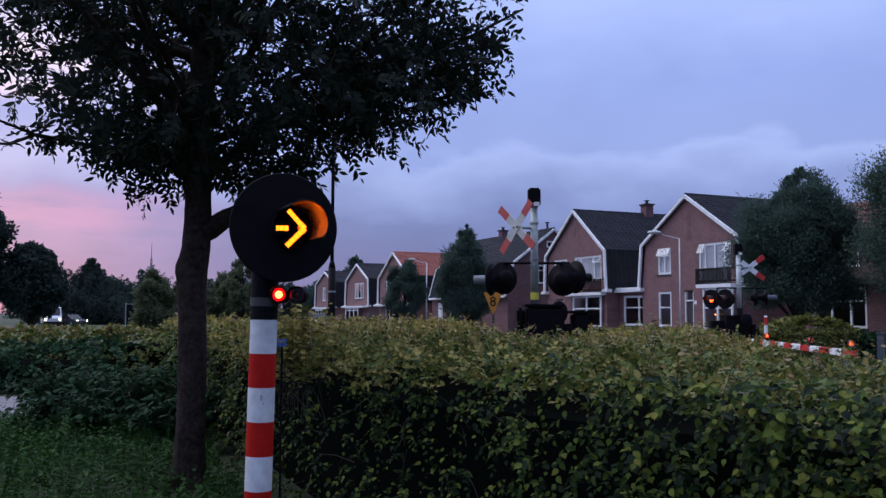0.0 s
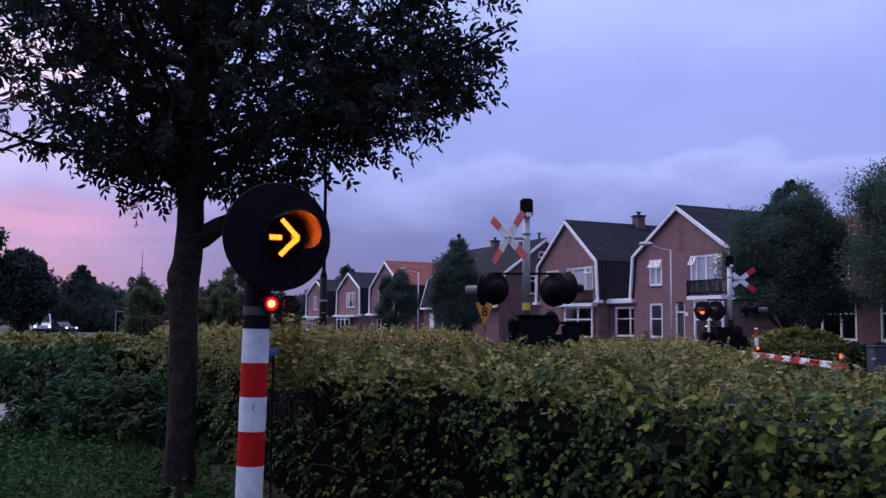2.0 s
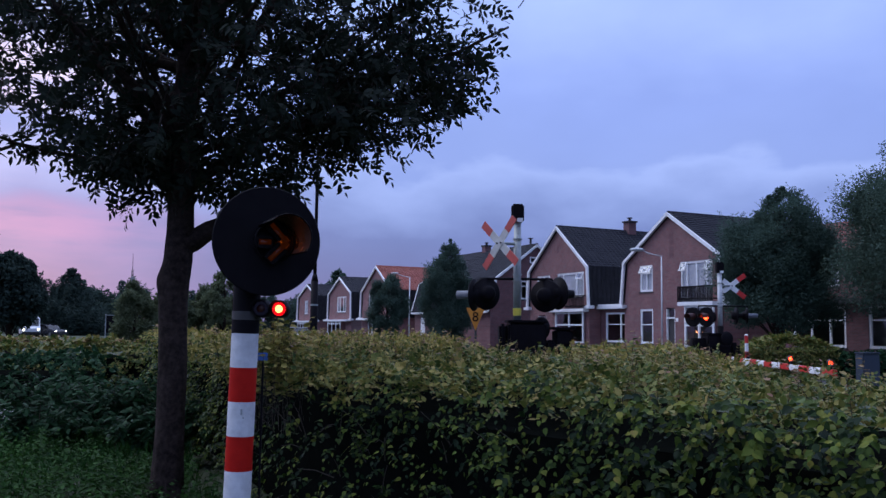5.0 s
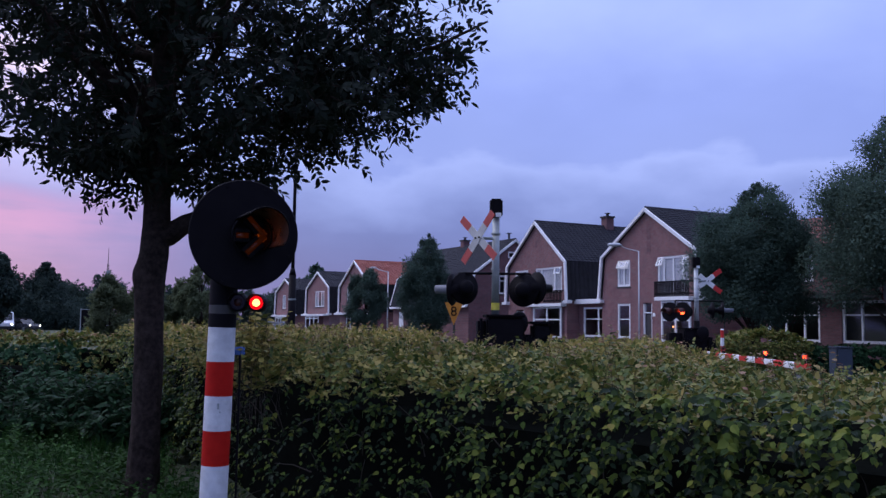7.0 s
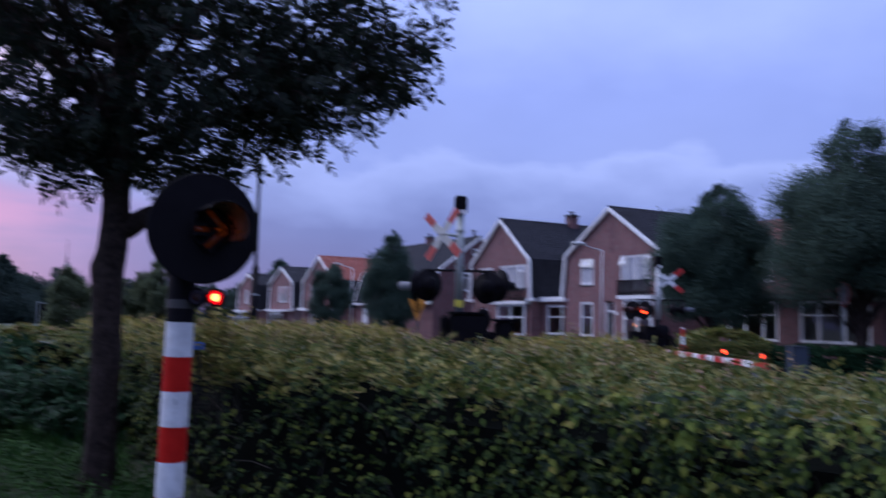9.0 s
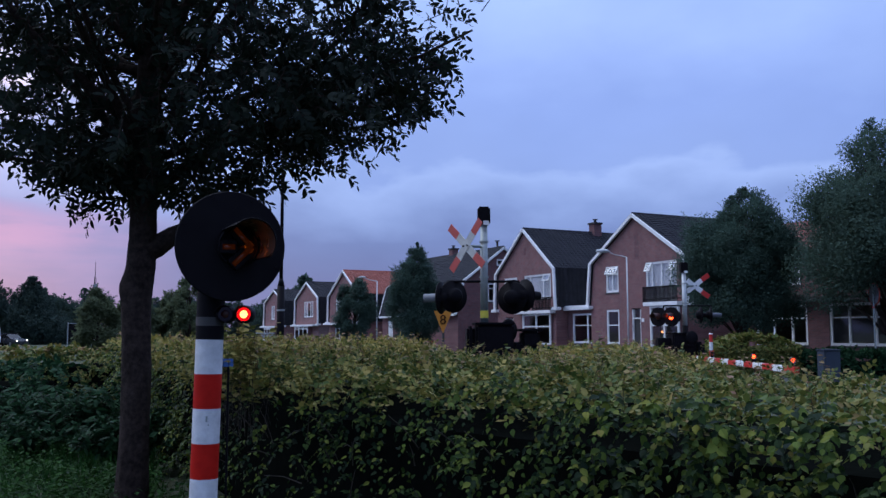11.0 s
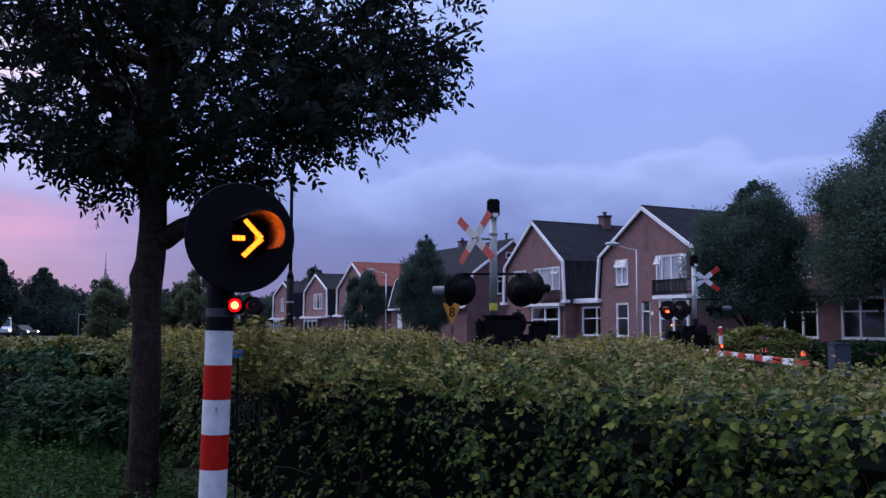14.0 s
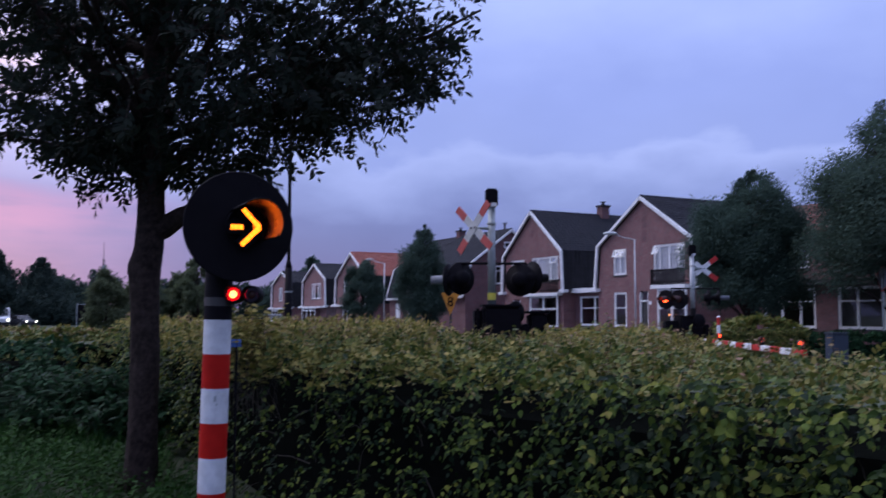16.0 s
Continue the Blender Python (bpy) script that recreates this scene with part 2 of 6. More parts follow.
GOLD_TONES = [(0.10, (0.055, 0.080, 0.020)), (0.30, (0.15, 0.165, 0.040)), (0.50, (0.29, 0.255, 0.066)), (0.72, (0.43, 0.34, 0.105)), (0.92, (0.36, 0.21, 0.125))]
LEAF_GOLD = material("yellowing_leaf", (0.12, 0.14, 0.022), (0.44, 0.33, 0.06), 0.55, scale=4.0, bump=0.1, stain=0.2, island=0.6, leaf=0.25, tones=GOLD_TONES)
LEAF_SHRUB = material("shrub_leaf", (0.004, 0.017, 0.008), (0.036, 0.088, 0.036), 0.6, scale=3, bump=0, stain=0.15, island=0.75, leaf=0.20, spec=0.06)
# far leaves are bluer and paler: distance haze is put into their colour
LEAF_FAR = material("hazed_far_leaf", (0.044, 0.078, 0.064), (0.074, 0.118, 0.088), 0.7, scale=1.2, bump=0, stain=0, island=0.6, leaf=0.45)
LEAF_WOOD = material("hazed_wood_leaf", (0.042, 0.068, 0.060), (0.062, 0.098, 0.078), 0.8, scale=0.5, bump=0, stain=0, island=0.4, leaf=0.5)
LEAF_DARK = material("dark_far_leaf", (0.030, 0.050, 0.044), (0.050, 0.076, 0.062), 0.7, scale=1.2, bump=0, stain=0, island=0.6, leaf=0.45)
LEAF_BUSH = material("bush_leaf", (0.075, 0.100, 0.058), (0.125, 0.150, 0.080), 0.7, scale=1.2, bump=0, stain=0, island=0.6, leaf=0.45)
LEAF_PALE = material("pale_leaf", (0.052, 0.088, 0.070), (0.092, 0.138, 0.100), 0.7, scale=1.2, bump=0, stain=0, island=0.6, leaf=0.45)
GRASS = material("grass_blade", (0.008, 0.028, 0.008), (0.036, 0.100, 0.022), 0.7, scale=1.5, bump=0, stain=0, island=0.6, leaf=0.3, spec=0.05)
WEED = material("weed_leaf", (0.007, 0.026, 0.007), (0.052, 0.130, 0.026), 0.7, scale=1.5, bump=0, stain=0.2, island=0.7, leaf=0.25)
# near-black: the shade deep inside the hedges is put into the colour
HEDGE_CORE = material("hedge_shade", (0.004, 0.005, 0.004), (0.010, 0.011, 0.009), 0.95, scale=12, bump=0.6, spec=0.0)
BRICK = brick_material("red_brick", (0.185, 0.076, 0.076), (0.255, 0.112, 0.108), (0.20, 0.165, 0.165))
BRICK_DARK = brick_material("dark_brick", (0.140, 0.056, 0.058), (0.195, 0.084, 0.084), (0.15, 0.122, 0.128))
SLATE = material("grey_roof_tile", (0.013, 0.014, 0.020), (0.026, 0.027, 0.036), 0.75, scale=7, bump=0.5, island=0.4, spec=0.15)
TILE_BLACK = material("black_roof_tile", (0.016, 0.016, 0.018), (0.03, 0.03, 0.034), 0.8, scale=7, bump=0.4, island=0.4, spec=0.12)
TILE_RED = material("red_roof_tile", (0.20, 0.042, 0.028), (0.30, 0.075, 0.048), 0.75, scale=7, bump=0.5, island=0.5)
DIRTY_WHITE = material("weathered_white_enamel", (0.46, 0.45, 0.42), (0.60, 0.59, 0.56), 0.5, scale=9, bump=0.05, stain=0.25)
FADED_RED = material("faded_red_enamel", (0.44, 0.065, 0.05), (0.54, 0.09, 0.07), 0.5, scale=9, bump=0.05, stain=0.2)
WHITE = material("white_paint", (0.78, 0.78, 0.78), (0.86, 0.86, 0.85), 0.45, scale=9, bump=0.05, stain=0.12)
RED = material("red_paint", (0.50, 0.022, 0.018), (0.62, 0.035, 0.025), 0.4, scale=9, bump=0.05, stain=0.18)
BLACK = material("black_paint", (0.005, 0.004, 0.006), (0.010, 0.009, 0.011), 0.6, scale=14, bump=0.08, stain=0.2, spec=0.07)
POST_WHITE = material("weathered_post_white", (0.56, 0.57, 0.60), (0.80, 0.80, 0.81), 0.5, scale=16, bump=0.1, stain=0.32, spec=0.3)
POST_RED = material("weathered_post_red", (0.40, 0.011, 0.008), (0.52, 0.017, 0.011), 0.5, scale=16, bump=0.1, stain=0.25, spec=0.1)
GREY = material("galvanised_steel", (0.27, 0.30, 0.29), (0.38, 0.41, 0.40), 0.5, metal=0.35, scale=12, bump=0.08)
PALE_POST = material("pale_grey_post_paint", (0.50, 0.52, 0.52), (0.62, 0.63, 0.63), 0.45, metal=0.1, scale=10, bump=0.05)
DARK_WOOD = material("dark_joinery", (0.03, 0.028, 0.028), (0.055, 0.05, 0.05), 0.6, scale=10, bump=0.2)
YELLOW = material("yellow_enamel", (0.55, 0.20, 0.02), (0.65, 0.26, 0.025), 0.45, scale=10, bump=0.03, stain=0.15)
YELLOW_TAPE = material("yellow_band", (0.65, 0.55, 0.06), (0.75, 0.65, 0.09), 0.45, scale=10, bump=0.03, stain=0.15)
PLATE_BLUE = material("bright_blue_enamel", (0.05, 0.14, 0.45), (0.07, 0.18, 0.55), 0.45, scale=10, bump=0.03)
SLATE_BLUE = material("slate_blue_paint", (0.022, 0.034, 0.055), (0.036, 0.050, 0.075), 0.5, scale=10, bump=0.03)
DULL_BLUE = material("dull_blue_grey_sheet", (0.20, 0.21, 0.26), (0.28, 0.29, 0.34), 0.5, metal=0.2, scale=10, bump=0.03)
# the lamps' red glow on hoods and shrouds is put into this colour
GLOW_RED = material("dark_red_hood_glow", (0.03, 0.004, 0.003), (0.05, 0.006, 0.005), 0.5, scale=20, bump=0.05)
CURTAIN = material("curtain", (0.46, 0.45, 0.47), (0.60, 0.59, 0.60), 0.9, scale=18, bump=0.3)
ROOM = material("room_plaster", (0.16, 0.14, 0.13), (0.22, 0.20, 0.18), 0.9, scale=3, bump=0.1)
# tinted red-brown: the arrow lamp's glow is partly put into this colour
VISOR = material("visor_lining", (0.15, 0.085, 0.062), (0.26, 0.15, 0.11), 0.3, metal=0.6, scale=14, bump=0.08)
CAR_WHITE = material("white_car_paint", (0.62, 0.63, 0.65), (0.70, 0.71, 0.73), 0.25, scale=4, bump=0, stain=0.06)
CAR_RED = material("red_car_paint", (0.45, 0.03, 0.025), (0.52, 0.04, 0.03), 0.25, scale=4, bump=0, stain=0.06)
CAR_DARK = material("dark_car_paint", (0.03, 0.032, 0.04), (0.045, 0.047, 0.055), 0.25, scale=4, bump=0, stain=0.06)
RUBBER = material("rubber", (0.015, 0.015, 0.016), None, 0.8, scale=20, bump=0.2)
GLASS = glass_material("window_glass")
CAR_GLASS = glass_material("car_glass", (0.25, 0.27, 0.3))
HEADLIGHT = glow_material("headlight", (1.0, 0.86, 0.62), 22.0)
ROOF_OLD = material("old_red_roof_tile", (0.10, 0.028, 0.022), (0.16, 0.046, 0.034), 0.8, scale=7, bump=0.5, island=0.5)
PORCH = glow_material("porch_lamp", (1.0, 0.32, 0.10), 3.2)
STEADY_RED = glow_material("steady_red_lamp", (1.0, 0.055, 0.013), 5.5)
WAVE_ARROW = [(0.0, 0.13), (0.05, 0.07), (0.10, 0.015), (0.17, 0.003), (0.43, 0.003), (0.48, 0.012), (0.55, 0.045), (0.62, 0.20), (0.67, 0.75), (0.72, 1.0), (0.87, 1.0), (0.91, 0.55), (0.945, 0.22), (1.0, 0.13)]
WAVE_FIRST = [(0.0, 0.0), (0.49, 0.0), (0.52, 1.0), (0.93, 1.0), (0.96, 0.0), (1.0, 0.0)]
WAVE_SECOND = [(0.0, 1.0), (0.62, 1.0), (0.65, 0.0), (0.93, 0.0), (0.96, 1.0), (1.0, 1.0)]
FAR_FIRST = [(0.0, 0.0), (0.57, 0.0), (0.60, 1.0), (0.86, 1.0), (0.89, 0.0), (1.0, 0.0)]
FAR_SECOND = [(0.0, 1.0), (0.54, 1.0), (0.57, 0.0), (0.97, 0.0), (1.0, 1.0)]
AMBER = beacon_material("amber_flasher", (1.0, 0.16, 0.009), 5.5, WAVE_ARROW)
RED_FIRST = beacon_material("red_flasher_first", (1.0, 0.13, 0.035), 15.0, WAVE_FIRST)
BOOM_FIRST = beacon_material("boom_flasher_first", (1.0, 0.050, 0.013), 11.0, FAR_FIRST)
BOOM_SECOND = beacon_material("boom_flasher_second", (1.0, 0.050, 0.013), 11.0, FAR_SECOND)
RED_SECOND = beacon_material("red_flasher_second", (1.0, 0.13, 0.035), 15.0, WAVE_SECOND)
# tint of the rings added to give the near lamps a red halo
HALO_GLASS = glass_material("red_halo_glass", (0.30, 0.008, 0.006))


# ---- building helpers ----
def thing(name, m, label, category, group="", kind=""):
    ob = new(name)
    ob.empty_display_size = 0.2
    ob.matrix_basis = m
    return tagged(ob, label, category, group, kind)


def part(name, bm, mat, parent=None, label=""):
    mesh = bpy.data.meshes.new(name)
    bm.to_mesh(mesh)
    bm.free()
    mesh.materials.append(mat)
    ob = new(name, mesh)
    ob.parent = parent
    return tagged(ob, label)


def box(bm, cx, cy, cz, sx, sy, sz, bevel=0.0, m=None):
    made = bmesh.ops.create_cube(bm, size=1.0, matrix=(m or Matrix()) @ Matrix.Translation((cx, cy, cz)) @ Matrix.Diagonal((sx, sy, sz, 1)))
    if bevel:
        edges = list({e for v in made["verts"] for e in v.link_edges})
        bmesh.ops.bevel(bm, geom=edges, offset=bevel, segments=2, affect="EDGES")
    return bm


def span(bm, x0, x1, y0, y1, z0, z1, bevel=0.0):
    return box(bm, (x0 + x1) / 2, (y0 + y1) / 2, (z0 + z1) / 2, x1 - x0, y1 - y0, z1 - z0, bevel)


def tube(bm, p0, p1, r0, r1=None, n=12, caps=True):
    p0, p1 = Vector(p0), Vector(p1)
    way = p1 - p0
    turn = way.to_track_quat("Z", "Y").to_matrix().to_4x4()
    bmesh.ops.create_cone(bm, cap_ends=caps, segments=n, radius1=r0, radius2=r0 if r1 is None else r1, depth=way.length,
                          matrix=Matrix.Translation((p0 + p1) / 2) @ turn)
    return bm


def ball(bm, at, r, flat=(1, 1, 1), u=16, v=10):
    bmesh.ops.create_uvsphere(bm, u_segments=u, v_segments=v, radius=r, matrix=Matrix.Translation(at) @ Matrix.Diagonal((*flat, 1)))
    return bm


def lathe(bm, profile, m=Matrix(), n=32, arc=(0, 360)):
    """Turns a profile of (radius, height) about the local z axis, all the way round or through an arc."""
    rings, a0, whole = [], radians(arc[0]), arc[1] - arc[0] >= 360
    step = radians(arc[1] - arc[0]) / (n if whole else n - 1)
    for r, h in profile:
        rings.append([bm.verts.new(m @ Vector((r * math.cos(a0 + step * k), r * math.sin(a0 + step * k), h))) for k in range(n)])
    for a, b in zip(rings, rings[1:]):
        for k in range(n if whole else n - 1):
            bm.faces.new((a[k], a[(k + 1) % n], b[(k + 1) % n], b[k]))
    return bm


def prism(bm, outline, y0, y1):
    """A flat outline in x, z, made solid from y0 to y1."""
    a = [bm.verts.new((x, y0, z)) for x, z in outline]
    b = [bm.verts.new((x, y1, z)) for x, z in outline]
    bm.faces.new(a)
    bm.faces.new(b[::-1])
    for k in range(len(outline)):
        j = (k + 1) % len(outline)
        bm.faces.new((a[j], a[k], b[k], b[j]))
    bmesh.ops.recalc_face_normals(bm, faces=bm.faces)
    return bm


def B():
    return bmesh.new()


def smooth(ob):
    for p in ob.data.polygons:
        p.use_smooth = True
    return ob


LEAF_SHAPES = {
    "round": (np.array([(0, 0, 0), (0.22, 0.30, 0.05), (0.62, 0.30, 0.03), (1, 0, -0.10), (0.62, -0.30, 0.03), (0.22, -0.30, 0.05), (0.45, 0, -0.03)], float),
              [(0, 6, 1), (1, 6, 2), (2, 6, 3), (3, 6, 4), (4, 6, 5), (5, 6, 0)]),
    "ovate": (np.array([(0, 0, 0), (0.10, 0.22, 0.05), (0.34, 0.37, 0.07), (0.62, 0.29, 0.04), (0.84, 0.11, -0.03), (1, 0, -0.14),
                        (0.84, -0.11, -0.03), (0.62, -0.29, 0.04), (0.34, -0.37, 0.07), (0.10, -0.22, 0.05), (0.32, 0, -0.02), (0.66, 0, -0.04)], float),
              [(0, 10, 1), (1, 10, 2), (2, 10, 11), (2, 11, 3), (3, 11, 4), (4, 11, 5), (5, 11, 6), (6, 11, 7), (7, 11, 8), (8, 11, 10), (8, 10, 9), (9, 10, 0)]),
    "lance": (np.array([(0, 0, 0), (0.22, 0.13, 0.03), (0.60, 0.145, 0.02), (1, 0, -0.10), (0.60, -0.145, 0.02), (0.22, -0.13, 0.03)], float), [(0, 5, 1), (1, 5, 4), (1, 4, 2), (2, 4, 3)]),
    "slim": (np.array([(0, 0, 0), (0.45, 0.17, 0.03), (1, 0, -0.08), (0.45, -0.17, 0.03)], float), [(0, 3, 2), (0, 2, 1)]),
    "blade": (np.array([(0, 0.5, 0), (0, -0.5, 0), (0.55, 0.35, 0.0), (0.55, -0.35, 0.0), (1, 0, -0.15)], float), [(0, 1, 3), (0, 3, 2), (2, 3, 4)]),
}


def leaves(name, at, way, up, size, shape, mat, parent, wide=1.0, label=""):
    """Many leaves in one mesh: places, ways (stalk to tip), upper sides and lengths, as arrays."""
    pts, tris = LEAF_SHAPES[shape]
    way = way / np.linalg.norm(way, axis=1, keepdims=True)
    side = np.cross(up, way)
    side /= np.linalg.norm(side, axis=1, keepdims=True) + 1e-9
    top = np.cross(way, side)
    size = np.asarray(size, float).reshape(-1, 1, 1)
    co = at[:, None] + size * (pts[None, :, 0:1] * way[:, None] + wide * pts[None, :, 1:2] * side[:, None] + pts[None, :, 2:3] * top[:, None])
    k, p = len(at), len(pts)
    faces = (np.array(tris)[None] + (np.arange(k) * p)[:, None, None]).reshape(-1, 3)
    mesh = bpy.data.meshes.new(name)
    mesh.vertices.add(k * p)
    mesh.vertices.foreach_set("co", co.reshape(-1).astype(np.float32))
    mesh.loops.add(faces.size)
    mesh.loops.foreach_set("vertex_index", faces.reshape(-1).astype(np.int32))
    mesh.polygons.add(len(faces))
    mesh.polygons.foreach_set("loop_start", (np.arange(len(faces)) * 3).astype(np.int32))
    mesh.update(calc_edges=True)
    mesh.materials.append(mat)
    ob = new(name, mesh)
    ob.parent = parent
    return tagged(ob, label, kind="stuff")


def limbs_mesh(bm, chains, n=7):
    """Tapered limbs, each a chain of (x, y, z, radius)."""
    for chain in chains:
        rings, way = [], None
        for i, (x, y, z, r) in enumerate(chain):
            a, b = chain[max(i - 1, 0)], chain[min(i + 1, len(chain) - 1)]
            along = Vector((b[0] - a[0], b[1] - a[1], b[2] - a[2]))
            way = along.to_track_quat("Z", "Y") if way is None else (way @ Vector((0, 0, 1))).rotation_difference(along) @ way
            rings.append([bm.verts.new(Vector((x, y, z)) + way @ Vector((r * math.cos(math.tau * k / n), r * math.sin(math.tau * k / n), 0))) for k in range(n)])
        for a, b in zip(rings, rings[1:]):
            for k in range(n):
                bm.faces.new((a[k], a[(k + 1) % n], b[(k + 1) % n], b[k]))
        bm.faces.new(rings[-1])
    return bm


# ---- the ground ----
def sheet(name, outline, z, mat, label, category):
    bm = B()
    bm.faces.new([bm.verts.new((x, y, z)) for x, y in outline])
    return tagged(part(name, bm, mat), label, category, kind="structure")


def make_ground():
    bm = B()
    steps = [-900, -300, -100, -40, -16, -8, -4, 0, 4, 8, 12, 16, 24, 40, 70, 120, 250, 600, 1500]
    grid = [[bm.verts.new((x, y, 0.0)) for x in steps] for y in steps]
    for a, b in zip(grid, grid[1:]):
        for k in range(len(steps) - 1):
            bm.faces.new((a[k], a[k + 1], b[k + 1], b[k]))
    tagged(part("ground", bm, GRASS_SOIL), "dark soil and rough grass verge", "ground", kind="structure")
    sheet("path", [(-16, 13.3), (-5.4, 12.6), (-5.4, 15.6), (-7.0, 16.6), (-16, 17.2)], 0.012, PAVING, "grey paved footpath beside the planting", "path")
    # the street in front of the houses
    u, r = Vector((0.416, -0.909)), Vector((0.909, 0.416))
    near, far = Vector((5.6, 58.6)) - r * 2.0, Vector((5.6, 58.6)) - r * 9.0
    sheet("road", [near + u * 34, far + u * 34, far - u * 90, near - u * 90], 0.012, ASPHALT, "asphalt street along the row of houses", "road")
    sheet("pavement", [near + u * 34 + r * 2.2, near + u * 34 + r * 0.1, near - u * 90 + r * 0.1, near - u * 90 + r * 2.2], 0.10, PAVING, "paved footway in front of the houses", "pavement")


make_ground()


# ---- houses ----
def window(parent, x, z, w, h, y, bars=(0.5,), transom=0.0, blind=0.0, name="window", face=0.0):
    """A white casement in an opening: x is its left edge, z its sill. y: the wall's face."""
    win = part(name, B(), WHITE, parent)
    bm = B()
    f = 0.12
    for a in (span(bm, x, x + f, y, y + 0.09, z, z + h), span(bm, x + w - f, x + w, y, y + 0.09, z, z + h),
              span(bm, x + f, x + w - f, y, y + 0.09, z, z + f), span(bm, x + f, x + w - f, y, y + 0.09, z + h - f, z + h)):
        pass
    part("frame", bm, WHITE, win)
    zt = z + h * (1 - transom)
    edges = [x + f] + [x + w * b for b in bars] + [x + w - f]
    for b in bars:
        part("mullion", span(B(), x + w * b - 0.05, x + w * b + 0.05, y + 0.006, y + 0.085, z + f, z + h - f), WHITE, win)
    if transom:
        part("transom", span(B(), x + f, x + w - f, y - 0.006, y + 0.08, zt - 0.03, zt + 0.03), WHITE, win)
    rows = [(z + f, zt), (zt, z + h - f)] if transom else [(z + f, z + h - f)]
    for x0, x1 in zip(edges, edges[1:]):
        for z0, z1 in rows:
            pane = part("pane", span(B(), x0, x1, y + 0.045, y + 0.053, z0, z1), GLASS, win)
            pane.visible_shadow = False
    part("sill", span(B(), x - 0.06, x + w + 0.06, y - 0.07, y + 0.02, z - 0.09, z - 0.004, 0.01), DARK_WOOD, win)
    if blind:
        bm = B()
        k = max(4, int(w / 0.09))
        for i in range(k):
            if blind >= 1.0 or i < k * 0.28 or i > k * 0.72:
                box(bm, x + 0.05 + (w - 0.1) * (i + 0.5) / k, y + 0.072 + 0.008 * (i % 2), z + h / 2, (w - 0.1) / k, 0.012, h * 0.98)
        part("curtain", bm, CURTAIN, win, "pale curtain behind the glass")
    return win


def facade(parent, outline, holes, thick, mat, name="wall", y=0.0):
    """A wall over the outline (x, height) from left to right, with rectangular openings (x, z, w, h) through it."""
    xs = sorted({x for x, _ in outline} | {h[0] for h in holes} | {h[0] + h[2] for h in holes})
    top = lambda x: float(np.interp(x, [p[0] for p in outline], [p[1] for p in outline]))
    bm = B()
    zs = sorted({0.0} | {h[1] for h in holes} | {h[1] + h[3] for h in holes})
    verts, sides = {}, {}

    def corner(x, yy, z):
        key = (round(x, 4), round(yy, 4), round(z, 4))
        if key not in verts:
            verts[key] = bm.verts.new(key)
        return verts[key]

    for a, b in zip(xs, xs[1:]):
        if b - a < 1e-4:
            continue
        ta, tb = top(a), top(b)
        levels = [z for z in zs if z < min(ta, tb) - 1e-3] + [None]
        for z0, z1 in zip(levels, levels[1:]):
            za, zb_ = (z1, z1) if z1 is not None else (ta, tb)
            if any(h[0] < (a + b) / 2 < h[0] + h[2] and h[1] - 1e-4 <= z0 < h[1] + h[3] - 1e-4 for h in holes):
                continue
            ring = ((a, z0), (b, z0), (b, zb_), (a, za))
            f0, f1 = [corner(x, y, z) for x, z in ring], [corner(x, y + thick, z) for x, z in ring]
            bm.faces.new(f0)
            bm.faces.new(f1[::-1])
            for k in range(4):
                side = (f0[(k + 1) % 4], f0[k], f1[k], f1[(k + 1) % 4])
                sides.setdefault(frozenset(side), []).append(side)
    for made in sides.values():
        if len(made) == 1:
            bm.faces.new(made[0])
    return part(name, bm, mat, parent)


def slope(parent, a, b, depth, mat, y0=-0.12, course=0.25, name="tiles"):
    """Overlapping tile courses from a (eaves) to b (upper edge), both (x, z), along the house's depth."""
    bm = B()
    ax, az, bx, bz = *a, *b
    length = math.hypot(bx - ax, bz - az)
    out = Vector((-(bz - az), 0, bx - ax)).normalized()
    out = out if out.z > 0 or out.x * ax > 0 else -out
    if out.x * (ax if abs(ax) > 0.2 else -bx) < 0:
        out = -out
    way = Vector((bx - ax, 0, bz - az)).normalized()
    k = max(2, round(length / course))
    for i in range(k):
        lo, hi = Vector((ax, 0, az)) + way * (length * i / k), Vector((ax, 0, az)) + way * (length * (i + 1) / k + 0.03)
        sec = [lo + out * 0.030, hi + out * 0.012, hi - out * 0.03, lo - out * 0.02]
        jit = random.uniform(-0.006, 0.006)
        f0 = [bm.verts.new((p.x, y0, p.z + jit)) for p in sec]
        f1 = [bm.verts.new((p.x, depth, p.z + jit)) for p in sec]
        bm.faces.new(f0)
        bm.faces.new(f1[::-1])
        for j in range(4):
            bm.faces.new((f0[(j + 1) % 4], f0[j], f1[j], f1[(j + 1) % 4]))
    bmesh.ops.recalc_face_normals(bm, faces=bm.faces)
    return tagged(part("roof_deck", bm, mat, parent), kind="stuff") and pantiles(parent, (ax, az), way, out, length, k, y0, depth, mat, name)


